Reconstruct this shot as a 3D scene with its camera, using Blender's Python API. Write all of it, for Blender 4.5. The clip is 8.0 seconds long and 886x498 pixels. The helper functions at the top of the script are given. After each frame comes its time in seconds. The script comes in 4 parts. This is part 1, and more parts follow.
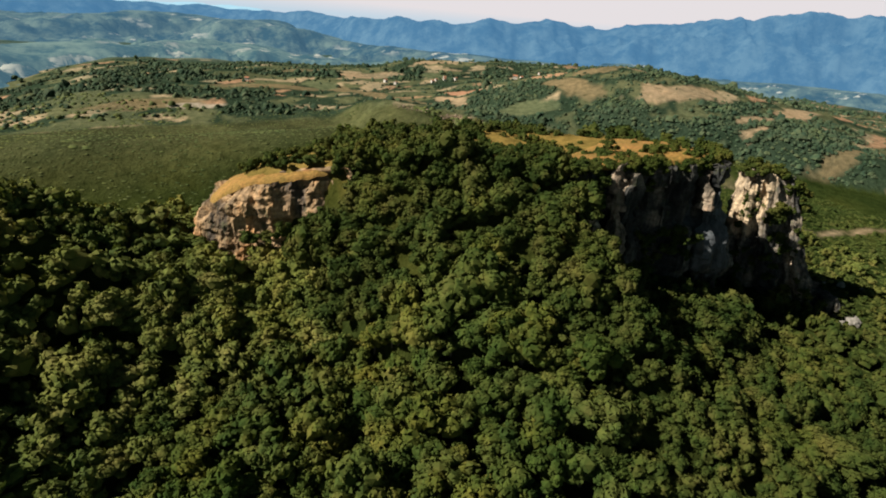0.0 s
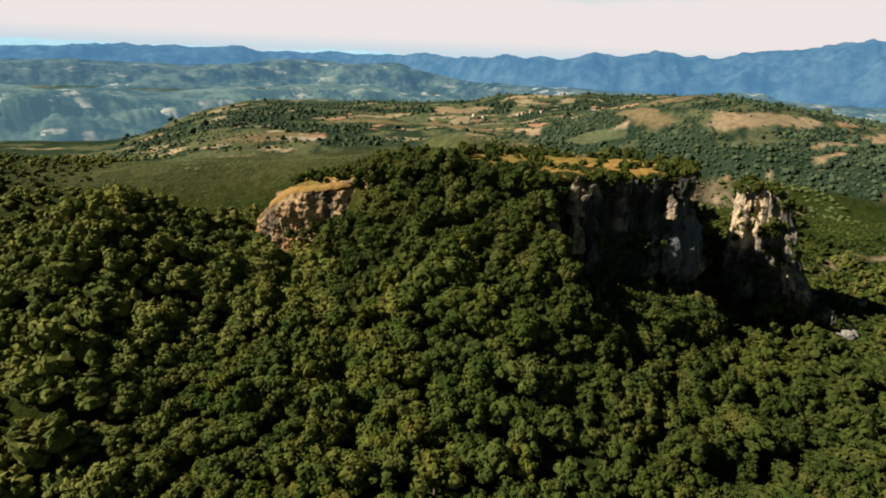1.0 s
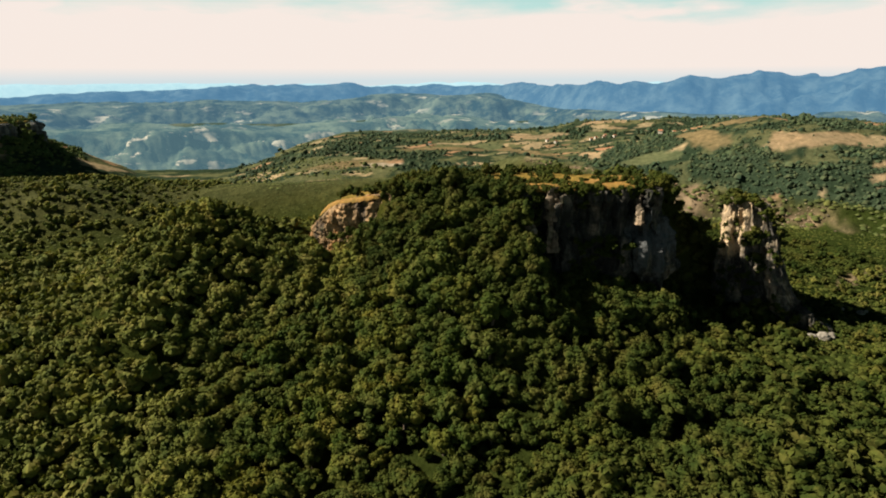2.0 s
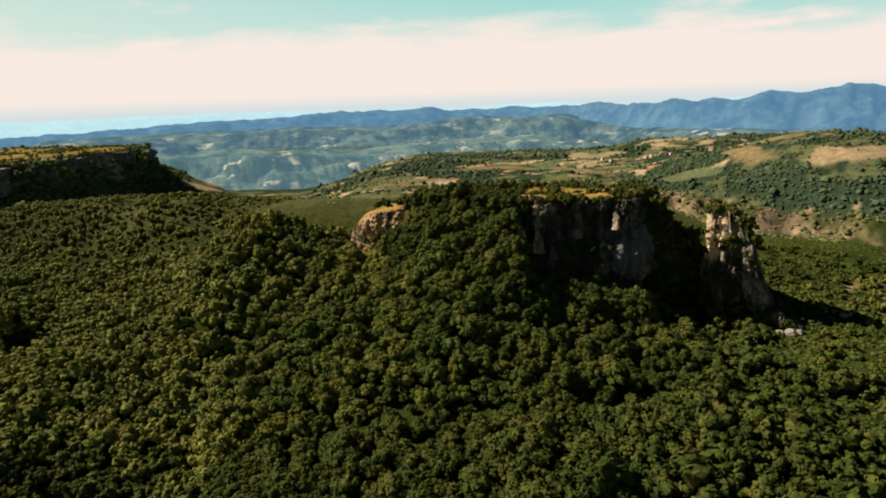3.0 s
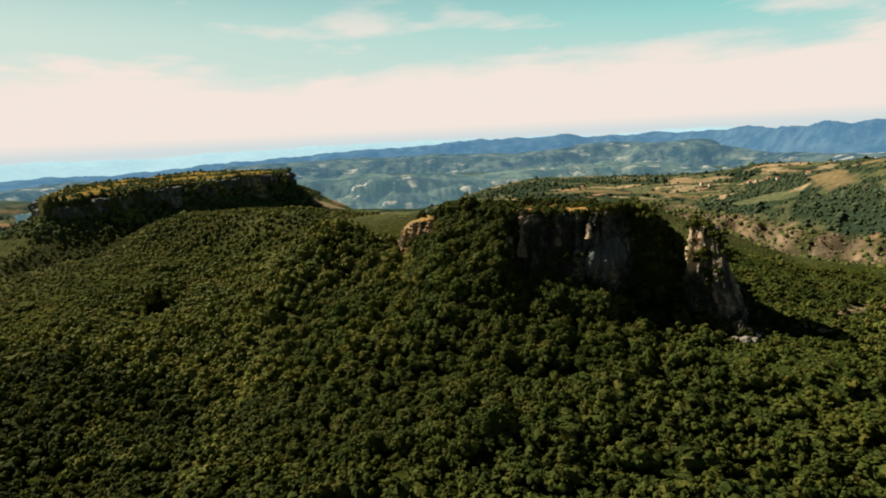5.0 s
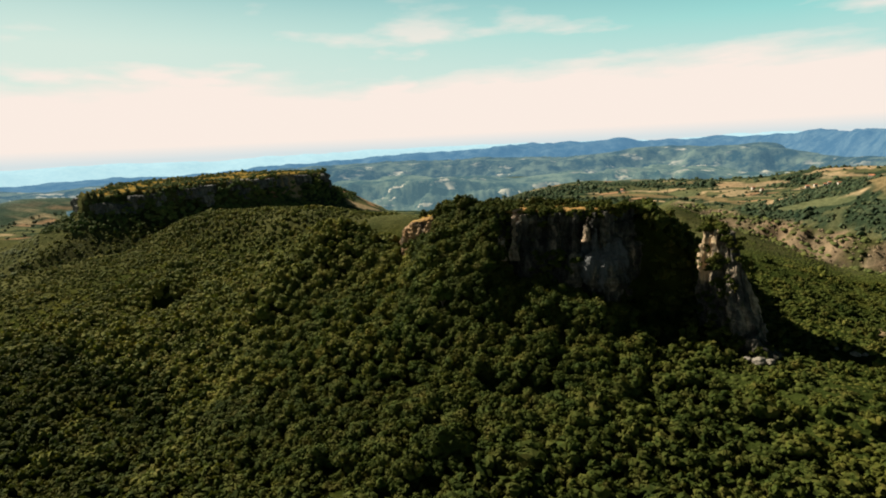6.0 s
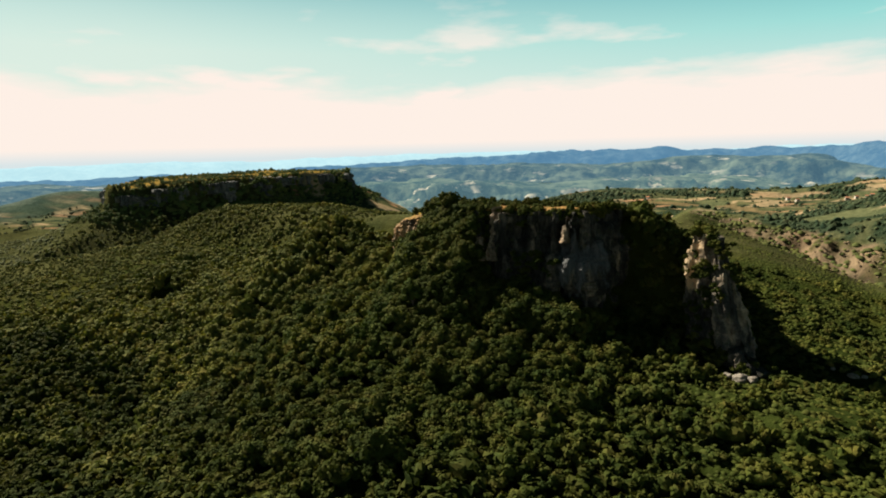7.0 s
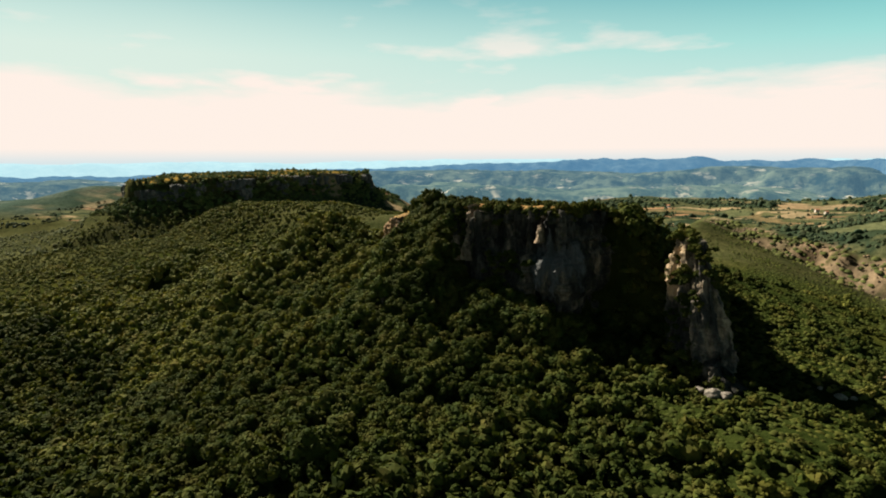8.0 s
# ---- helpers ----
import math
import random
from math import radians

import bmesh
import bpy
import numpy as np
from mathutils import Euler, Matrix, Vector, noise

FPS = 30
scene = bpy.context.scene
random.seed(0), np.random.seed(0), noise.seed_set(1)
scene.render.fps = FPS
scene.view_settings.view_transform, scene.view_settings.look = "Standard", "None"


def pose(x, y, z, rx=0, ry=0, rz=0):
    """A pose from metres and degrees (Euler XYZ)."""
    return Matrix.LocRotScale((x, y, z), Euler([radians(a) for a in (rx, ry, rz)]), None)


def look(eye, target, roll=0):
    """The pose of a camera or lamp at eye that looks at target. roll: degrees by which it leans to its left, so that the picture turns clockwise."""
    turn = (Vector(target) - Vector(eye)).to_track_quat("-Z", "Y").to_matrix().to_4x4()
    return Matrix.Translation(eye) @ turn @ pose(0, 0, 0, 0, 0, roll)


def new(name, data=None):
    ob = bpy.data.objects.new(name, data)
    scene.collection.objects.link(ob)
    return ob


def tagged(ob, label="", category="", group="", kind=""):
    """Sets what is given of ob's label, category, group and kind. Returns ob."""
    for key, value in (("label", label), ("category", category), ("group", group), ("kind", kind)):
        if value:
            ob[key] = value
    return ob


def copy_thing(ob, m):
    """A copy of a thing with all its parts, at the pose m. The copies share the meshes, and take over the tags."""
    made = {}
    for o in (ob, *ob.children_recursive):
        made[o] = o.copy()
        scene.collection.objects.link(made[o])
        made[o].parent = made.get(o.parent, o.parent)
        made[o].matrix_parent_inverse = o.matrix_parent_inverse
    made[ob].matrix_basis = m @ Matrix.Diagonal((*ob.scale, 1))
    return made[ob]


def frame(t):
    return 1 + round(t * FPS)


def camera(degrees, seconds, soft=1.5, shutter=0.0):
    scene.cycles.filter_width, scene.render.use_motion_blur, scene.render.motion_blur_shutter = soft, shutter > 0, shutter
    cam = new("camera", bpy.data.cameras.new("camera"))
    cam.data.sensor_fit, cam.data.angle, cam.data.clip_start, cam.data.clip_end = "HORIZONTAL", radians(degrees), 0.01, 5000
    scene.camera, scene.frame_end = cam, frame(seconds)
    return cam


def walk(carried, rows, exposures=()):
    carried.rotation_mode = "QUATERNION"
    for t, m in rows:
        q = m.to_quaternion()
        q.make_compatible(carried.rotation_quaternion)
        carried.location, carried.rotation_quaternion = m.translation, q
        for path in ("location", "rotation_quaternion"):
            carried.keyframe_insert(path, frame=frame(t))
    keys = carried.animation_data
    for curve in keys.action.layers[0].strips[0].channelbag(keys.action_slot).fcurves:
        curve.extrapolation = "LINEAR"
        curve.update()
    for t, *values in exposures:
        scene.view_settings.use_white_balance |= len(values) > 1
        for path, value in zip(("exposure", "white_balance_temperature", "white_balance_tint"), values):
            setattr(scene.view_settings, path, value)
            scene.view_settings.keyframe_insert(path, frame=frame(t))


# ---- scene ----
cam = camera(76.2, 8.0, soft=1.9)
walk(cam, [
    (0.0, pose(-74.17, -78.04, 27.61, 67.906, 0, -31.607) @ pose(0, 0, 0, 0, 0, 4.956)),
    (0.5, pose(-67.69, -95.04, 29.16, 69.242, 0, -24.403) @ pose(0, 0, 0, 0, 0, 3.298)),
    (1.0, pose(-61.41, -109.83, 30.43, 70.495, 0, -18.822) @ pose(0, 0, 0, 0, 0, 2.287)),
    (1.5, pose(-52.35, -126.11, 31.72, 71.781, 0, -12.783) @ pose(0, 0, 0, 0, 0, 1.001)),
    (3.0, pose(-23.49, -170.63, 34.87, 75.269, 0, 1.398) @ pose(0, 0, 0, 0, 0, -1.942)),
    (3.5, pose(-9.66, -183.51, 35.12, 76.293, 0, 5.920) @ pose(0, 0, 0, 0, 0, -2.514)),
    (4.0, pose(3.28, -193.54, 34.73, 77.244, 0, 9.737) @ pose(0, 0, 0, 0, 0, -2.895)),
    (4.5, pose(16.64, -202.48, 34.46, 78.121, 0, 13.368) @ pose(0, 0, 0, 0, 0, -2.851)),
    (6.0, pose(44.51, -179.24, 28.36, 79.333, 0, 22.530) @ pose(0, 0, 0, 0, 0, -2.711)),
    (6.5, pose(52.93, -171.87, 26.10, 79.724, 0, 24.969) @ pose(0, 0, 0, 0, 0, -2.166)),
    (7.0, pose(59.98, -165.56, 24.04, 80.074, 0, 26.775) @ pose(0, 0, 0, 0, 0, -1.492)),
    (7.5, pose(66.83, -159.54, 22.29, 80.381, 0, 28.498) @ pose(0, 0, 0, 0, 0, -0.660)),
    (8.0, pose(72.48, -152.89, 20.45, 80.767, 0, 30.226) @ pose(0, 0, 0, 0, 0, -0.231)),
], exposures=[(0.0, 1.12, 5800, 10), (1.0, 1.20, 6000, 10), (1.5, 1.28, 6250, 10), (3.0, 1.28, 6500, 10), (3.5, 1.24, 6500, 10), (4.5, 1.20, 6500, 10), (6.0, 1.31, 6500, 10), (8.0, 1.37, 6500, 10)])

# ---------------------------------------------------------------- light
SUN = Vector((-0.74, 0.21, 0.62)).normalized()
sun_data = bpy.data.lights.new("sun", "SUN")
sun_data.energy, sun_data.angle, sun_data.color = 5.3, radians(0.5), (1.0, 0.90, 0.72)
sun = new("sun", sun_data)
sun.matrix_basis = look(SUN * 400, (0, 0, 0))


def links(tree):
    """Shorthand: add a node, or join two sockets."""
    def add(kind, operation=None, blend_type=None, layer_name=None):
        node = tree.nodes.new(kind)
        if operation:
            node.operation = operation
        if blend_type:
            node.blend_type = blend_type
        if layer_name:
            node.layer_name = layer_name
        return node
    return add, tree.links.new


world = bpy.data.worlds.new("sky")
scene.world = world
world.use_nodes = True
world.node_tree.nodes.clear()
add, join = links(world.node_tree)
w_out, w_back = add("ShaderNodeOutputWorld"), add("ShaderNodeBackground")
w_sky = add("ShaderNodeTexSky")
w_sky.sky_type, w_sky.sun_disc = "NISHITA", False
w_sky.sun_elevation, w_sky.sun_rotation = math.asin(SUN.z), math.atan2(SUN.x, SUN.y)
w_sky.dust_density, w_sky.air_density = 1.5, 1.0
w_geo, w_sep = add("ShaderNodeTexCoord"), add("ShaderNodeSeparateXYZ")
join(w_geo.outputs["Generated"], w_sep.inputs[0])
# clear sky: pale turquoise low down, deeper overhead
w_ramp = add("ShaderNodeValToRGB")
w_ramp.color_ramp.elements[0].position, w_ramp.color_ramp.elements[0].color = 0.0, (0.66, 0.84, 0.84, 1)
w_ramp.color_ramp.elements[1].position, w_ramp.color_ramp.elements[1].color = 0.60, (0.003, 0.009, 0.016, 1)
for at, tone in ((0.10, (0.60, 0.83, 0.77, 1)), (0.17, (0.34, 0.74, 0.70, 1)), (0.25, (0.11, 0.48, 0.52, 1)), (0.32, (0.025, 0.085, 0.10, 1))):
    e = w_ramp.color_ramp.elements.new(at)
    e.color = tone
join(w_sep.outputs["Z"], w_ramp.inputs[0])
w_side = add("ShaderNodeMapRange")
w_side.inputs["From Min"].default_value, w_side.inputs["From Max"].default_value = 0.15, -0.80
w_side.inputs["To Max"].default_value = 0.85
join(w_sep.outputs["X"], w_side.inputs["Value"])
w_glow = add("ShaderNodeMixRGB")
w_glow.inputs["Color2"].default_value = (0.76, 0.87, 0.77, 1)
w_lowside = add("ShaderNodeMapRange")
w_lowside.inputs["From Min"].default_value, w_lowside.inputs["From Max"].default_value = 0.34, 0.16
join(w_sep.outputs["Z"], w_lowside.inputs["Value"])
w_sm = add("ShaderNodeMath", operation="MULTIPLY")
join(w_side.outputs[0], w_sm.inputs[0])
join(w_lowside.outputs[0], w_sm.inputs[1])
join(w_sm.outputs[0], w_glow.inputs["Fac"])
join(w_ramp.outputs[0], w_glow.inputs["Color1"])
w_tint = add("ShaderNodeMixRGB", blend_type="MIX")
w_tint.inputs["Fac"].default_value = 0.94
w_scale = add("ShaderNodeMixRGB", blend_type="MULTIPLY")
w_scale.inputs["Fac"].default_value = 1.0
w_scale.inputs["Color2"].default_value = (0.05, 0.05, 0.05, 1)
join(w_sky.outputs[0], w_scale.inputs["Color1"])
join(w_scale.outputs[0], w_tint.inputs["Color1"])
join(w_glow.outputs[0], w_tint.inputs["Color2"])
# bank of bright cloud along the horizon with a ragged top, and thin streaks over it
w_map = add("ShaderNodeMapping")
w_map.inputs["Scale"].default_value = (1.0, 1.0, 5.0)
join(w_geo.outputs["Generated"], w_map.inputs[0])
w_noise = add("ShaderNodeTexNoise")
w_noise.inputs["Scale"].default_value, w_noise.inputs["Detail"].default_value = 2.6, 7.0
w_noise.inputs["Roughness"].default_value = 0.55
join(w_map.outputs[0], w_noise.inputs["Vector"])
w_edge = add("ShaderNodeMath", operation="MULTIPLY_ADD")
w_edge.inputs[1].default_value, w_edge.inputs[2].default_value = 0.16, 0.030
join(w_noise.outputs["Fac"], w_edge.inputs[0])
w_diff = add("ShaderNodeMath", operation="SUBTRACT")
join(w_edge.outputs[0], w_diff.inputs[0])
join(w_sep.outputs["Z"], w_diff.inputs[1])
w_bank = add("ShaderNodeMapRange")
w_bank.inputs["From Min"].default_value, w_bank.inputs["From Max"].default_value = -0.012, 0.016
join(w_diff.outputs[0], w_bank.inputs["Value"])
w_puff = add("ShaderNodeTexNoise")
w_puff.inputs["Scale"].default_value, w_puff.inputs["Detail"].default_value = 4.2, 5.0
w_map2 = add("ShaderNodeMapping")
w_map2.inputs["Scale"].default_value = (1.0, 1.0, 4.2)
w_map2.inputs["Location"].default_value = (3.1, 0.4, 1.7)
join(w_geo.outputs["Generated"], w_map2.inputs[0])
join(w_map2.outputs[0], w_puff.inputs["Vector"])
w_puffs = add("ShaderNodeMapRange")
w_puffs.inputs["From Min"].default_value, w_puffs.inputs["From Max"].default_value = 0.54, 0.66
join(w_puff.outputs["Fac"], w_puffs.inputs["Value"])
w_low = add("ShaderNodeMapRange")
w_low.inputs["From Min"].default_value, w_low.inputs["From Max"].default_value = 0.30, 0.12
join(w_sep.outputs["Z"], w_low.inputs["Value"])
w_pm = add("ShaderNodeMath", operation="MULTIPLY")
join(w_puffs.outputs[0], w_pm.inputs[0])
join(w_low.outputs[0], w_pm.inputs[1])
w_max = add("ShaderNodeMath", operation="MAXIMUM")
join(w_bank.outputs[0], w_max.inputs[0])
join(w_pm.outputs[0], w_max.inputs[1])
w_cloud = add("ShaderNodeMixRGB")
w_cloud.inputs["Color2"].default_value = (0.98, 0.86, 0.78, 1)
join(w_max.outputs[0], w_cloud.inputs["Fac"])
join(w_tint.outputs[0], w_cloud.inputs["Color1"])
# thin bluish haze right on the horizon
w_hz = add("ShaderNodeMapRange")
w_hz.inputs["From Min"].default_value, w_hz.inputs["From Max"].default_value = 0.014, -0.006
w_hz.inputs["To Max"].default_value = 0.6
join(w_sep.outputs["Z"], w_hz.inputs["Value"])
w_haze = add("ShaderNodeMixRGB")
w_haze.inputs["Color2"].default_value = (0.50, 0.72, 0.80, 1)
join(w_hz.outputs[0], w_haze.inputs["Fac"])
join(w_cloud.outputs[0], w_haze.inputs["Color1"])
join(w_haze.outputs[0], w_back.inputs["Color"])
w_back.inputs["Strength"].default_value = 0.394
join(w_back.outputs[0], w_out.inputs[0])


# ---------------------------------------------------------------- materials
def material(name):
    m = bpy.data.materials.new(name)
    m.use_nodes = True
    m.node_tree.nodes.clear()
    a, j = links(m.node_tree)
    out, b = a("ShaderNodeOutputMaterial"), a("ShaderNodeBsdfPrincipled")
    j(b.outputs[0], out.inputs[0])
    b.inputs["Roughness"].default_value = 0.85
    b.inputs["Specular IOR Level"].default_value = 0.15
    return m, a, j, b


def noise_node(a, j, scale, detail=4.0, rough=0.6, stretch=None, source="Position"):
    n = a("ShaderNodeTexNoise")
    n.inputs["Scale"].default_value, n.inputs["Detail"].default_value, n.inputs["Roughness"].default_value = scale, detail, rough
    g = a("ShaderNodeNewGeometry")
    if stretch:
        mp = a("ShaderNodeMapping")
        mp.inputs["Scale"].default_value = stretch
        j(g.outputs[source], mp.inputs[0])
        j(mp.outputs[0], n.inputs["Vector"])
    else:
        j(g.outputs[source], n.inputs["Vector"])
    return n


def ramp(a, j, socket, stops):
    r = a("ShaderNodeValToRGB")
    el = r.color_ramp.elements
    el[0].position, el[0].color = stops[0][0], (*stops[0][1], 1)
    el[1].position, el[1].color = stops[-1][0], (*stops[-1][1], 1)
    for at, tone in stops[1:-1]:
        el.new(at).color = (*tone, 1)
    j(socket, r.inputs[0])
    return r


def mix(a, j, one, two, fac, kind="MIX"):
    m = a("ShaderNodeMixRGB", blend_type=kind)
    for socket, value in ((m.inputs["Color1"], one), (m.inputs["Color2"], two), (m.inputs["Fac"], fac)):
        if isinstance(value, tuple):
            socket.default_value = (*value, 1)
        elif isinstance(value, (int, float)):
            socket.default_value = value
        else:
            j(value, socket)
    return m.outputs[0]


def leaf_material(name, tones, per_object=False):
    """Foliage: tone varies from tree to tree and from leaf clump to leaf clump."""
    m, a, j, b = material(name)
    stand = noise_node(a, j, 0.24, 4.0, 0.62)
    broad = ramp(a, j, stand.outputs["Fac"], [(0.36, tones[0]), (0.46, tones[1]), (0.56, tones[2]), (0.68, tones[3])])
    g = a("ShaderNodeNewGeometry")
    leafy = ramp(a, j, g.outputs["Random Per Island"], [(0.0, (0.80, 0.80, 0.80)), (0.6, (1.0, 1.0, 1.0)), (1.0, (1.2, 1.18, 1.1))])
    tone = mix(a, j, broad.outputs[0], leafy.outputs[0], 1.0, "MULTIPLY")
    patchy = noise_node(a, j, 0.05, 3.0, 0.55)
    drift = ramp(a, j, patchy.outputs["Fac"], [(0.34, (0.68, 0.76, 0.74)), (0.5, (1.0, 1.0, 1.0)), (0.66, (1.16, 1.10, 0.95))])
    tone = mix(a, j, tone, drift.outputs[0], 1.0, "MULTIPLY")
    if per_object:
        o = a("ShaderNodeObjectInfo")
        own = ramp(a, j, o.outputs["Random"], [(0.0, (0.75, 0.85, 0.7)), (0.5, (1, 1, 1)), (1.0, (1.3, 1.12, 0.85))])
        tone = mix(a, j, tone, own.outputs[0], 1.0, "MULTIPLY")
    j(tone, b.inputs["Base Color"])
    b.inputs["Roughness"].default_value = 0.85
    b.inputs["Specular IOR Level"].default_value = 0.04
    # thin leaves let some sunlight through
    glow = a("ShaderNodeBsdfTranslucent")
    j(mix(a, j, tone, (1.5, 1.5, 0.9), 1.0, "MULTIPLY"), glow.inputs["Color"])
    both = a("ShaderNodeMixShader")
    both.inputs["Fac"].default_value = 0.14
    j(b.outputs[0], both.inputs[1])
    j(glow.outputs[0], both.inputs[2])
    for node in m.node_tree.nodes:
        if node.bl_idname == "ShaderNodeOutputMaterial":
            j(both.outputs[0], node.inputs[0])
    return m


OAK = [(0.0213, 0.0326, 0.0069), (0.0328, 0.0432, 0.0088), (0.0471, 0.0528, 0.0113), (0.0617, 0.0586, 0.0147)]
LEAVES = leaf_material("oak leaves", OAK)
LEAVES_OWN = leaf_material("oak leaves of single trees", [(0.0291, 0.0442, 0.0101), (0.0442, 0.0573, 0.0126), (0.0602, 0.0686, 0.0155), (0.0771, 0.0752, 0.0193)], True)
# lighter copy of the oak leaves: sunlight put into the colour
HILL_LEAVES = leaf_material("hillside oak leaves lightened as sunlit", [(0.0520, 0.0658, 0.0165), (0.0780, 0.0879, 0.0192), (0.1007, 0.1020, 0.0243), (0.1248, 0.1098, 0.0308)])
TABLE_LEAVES = leaf_material("grey-green oak leaves", [(0.0450, 0.0705, 0.0235), (0.0638, 0.0891, 0.0294), (0.0844, 0.1039, 0.0353), (0.1050, 0.1133, 0.0412)])
SPUR_SCRUB = leaf_material("dark scrub leaves", [(0.0299, 0.0408, 0.0092), (0.0381, 0.0485, 0.0103), (0.0476, 0.0548, 0.0127), (0.0571, 0.0587, 0.0149)])
SCRUB = leaf_material("scrub leaves", [(0.0554, 0.0696, 0.0227), (0.0672, 0.0794, 0.0263), (0.0790, 0.0875, 0.0298), (0.0907, 0.0924, 0.0333)])
# bluish tint of distant haze mixed into the leaf colour
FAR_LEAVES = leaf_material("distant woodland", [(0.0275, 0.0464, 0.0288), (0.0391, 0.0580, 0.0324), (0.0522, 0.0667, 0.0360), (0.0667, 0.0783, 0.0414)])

BARK, a, j, b = material("bark")
n = noise_node(a, j, 3.0, 5.0, 0.7, (1, 1, 0.3))
j(ramp(a, j, n.outputs["Fac"], [(0.3, (0.05, 0.038, 0.026)), (0.7, (0.14, 0.11, 0.08))]).outputs[0], b.inputs["Base Color"])

def rock_material(name, stops, stain, pale_spot=None):
    m, a, j, b = material(name)
    n1 = noise_node(a, j, 0.20, 6.0, 0.62, (1, 1, 0.42))
    n2 = noise_node(a, j, 1.0, 6.0, 0.65, (1, 1, 0.25))
    n3 = noise_node(a, j, 1.4, 5.0, 0.6, (0.25, 0.25, 2.2))
    n4 = noise_node(a, j, 0.5, 5.0, 0.7)
    base = ramp(a, j, n1.outputs["Fac"], stops)
    streak = ramp(a, j, n2.outputs["Fac"], [(0.34, stain), (0.55, (1.0, 1.0, 1.0)), (0.75, (1.15, 1.1, 1.0))])
    beds = ramp(a, j, n3.outputs["Fac"], [(0.36, (0.55, 0.52, 0.48)), (0.52, (1.0, 1.0, 1.0))])
    moss = ramp(a, j, n4.outputs["Fac"], [(0.56, (0, 0, 0)), (0.66, (0.7, 0.7, 0.7))])
    tone = mix(a, j, mix(a, j, base.outputs[0], streak.outputs[0], 0.9, "MULTIPLY"), beds.outputs[0], 0.7, "MULTIPLY")
    tone = mix(a, j, tone, (0.05, 0.055, 0.022), moss.outputs[0])
    if pale_spot:
        # a ragged paler spot: the cliff's pale rock, painted sunlight on the pillar
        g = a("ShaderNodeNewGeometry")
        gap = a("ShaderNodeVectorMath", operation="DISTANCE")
        gap.inputs[1].default_value = pale_spot[:3]
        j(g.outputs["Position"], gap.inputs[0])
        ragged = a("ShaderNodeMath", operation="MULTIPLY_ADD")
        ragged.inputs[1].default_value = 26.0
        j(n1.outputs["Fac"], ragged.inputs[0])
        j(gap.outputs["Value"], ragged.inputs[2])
        spot_mask = a("ShaderNodeMapRange")
        spot_mask.inputs["From Min"].default_value, spot_mask.inputs["From Max"].default_value = pale_spot[3] + 14.2, pale_spot[3] + 12.2
        j(ragged.outputs[0], spot_mask.inputs["Value"])
        pale = mix(a, j, pale_spot[4], streak.outputs[0], 0.6, "MULTIPLY")
        tone = mix(a, j, tone, pale, spot_mask.outputs[0])
    j(tone, b.inputs["Base Color"])
    bump = a("ShaderNodeBump")
    bump.inputs["Strength"].default_value, bump.inputs["Distance"].default_value = 0.9, 0.5
    j(n2.outputs["Fac"], bump.inputs["Height"])
    j(bump.outputs[0], b.inputs["Normal"])
    b.inputs["Roughness"].default_value = 0.92
    return m


ROCK = rock_material("weathered limestone", [(0.34, (0.10, 0.088, 0.075)), (0.44, (0.25, 0.205, 0.15)), (0.54, (0.45, 0.36, 0.265)), (0.70, (0.36, 0.21, 0.11))], (0.35, 0.33, 0.31))
BLUFF_ROCK = rock_material("banded ochre and grey limestone", [(0.40, (0.0706, 0.0544, 0.0402)), (0.45, (0.1693, 0.1179, 0.0703)), (0.55, (0.3199, 0.2087, 0.1087)), (0.70, (0.3763, 0.1814, 0.0627))], (0.3293, 0.2903, 0.2509))
# darker limestone copy: the far cliff's shade is part of its grey
TABLE_ROCK = rock_material("grey limestone with shade in its colour", [(0.38, (0.0600, 0.0640, 0.0672)), (0.50, (0.1040, 0.1064, 0.1056)), (0.60, (0.1680, 0.1640, 0.1520)), (0.70, (0.2400, 0.2240, 0.2000))], (0.3200, 0.3200, 0.3200))
# shade kept in the dark greys; cream spot paints the sunlit west side
PILLAR_ROCK = rock_material("cream and grey limestone, west side painted sunlit", [(0.36, (0.030, 0.030, 0.029)), (0.48, (0.060, 0.057, 0.051)), (0.56, (0.20, 0.165, 0.125)), (0.70, (0.34, 0.26, 0.17))], (0.35, 0.33, 0.31), (48.6, -4.5, -6.0, 8.0, (0.40, 0.30, 0.19)))
# cliff shade put into very dark rock; last values: the cliff's pale patch
DARK_ROCK = rock_material("limestone darkened for shade", [(0.36, (0.010, 0.010, 0.010)), (0.48, (0.024, 0.024, 0.022)), (0.57, (0.062, 0.058, 0.050)), (0.68, (0.20, 0.165, 0.12))], (0.26, 0.26, 0.27), (25, -16.5, -7, 6.0, (0.072, 0.076, 0.078)))


# paler rock copy for the slabs that stand in for sunlit cliff faces
SLAB_ROCK = rock_material("pale limestone for sunlit faces", [(0.34, (0.0574, 0.0480, 0.0390)), (0.44, (0.1394, 0.1120, 0.0819)), (0.54, (0.2706, 0.2080, 0.1482)), (0.70, (0.2296, 0.1360, 0.0741))], (0.2870, 0.2640, 0.2418))


GROUND, a, j, b = material("hill ground cover")
vc = a("ShaderNodeVertexColor", layer_name="cover")
n1 = noise_node(a, j, 0.30, 6.0, 0.7)
n2 = noise_node(a, j, 0.035, 4.0, 0.6)
g1 = ramp(a, j, n1.outputs["Fac"], [(0.30, (0.45, 0.5, 0.42)), (0.52, (1.0, 1.0, 1.0)), (0.72, (1.45, 1.4, 1.3))])
g2 = ramp(a, j, n2.outputs["Fac"], [(0.34, (0.72, 0.78, 0.74)), (0.62, (1.15, 1.1, 1.0))])
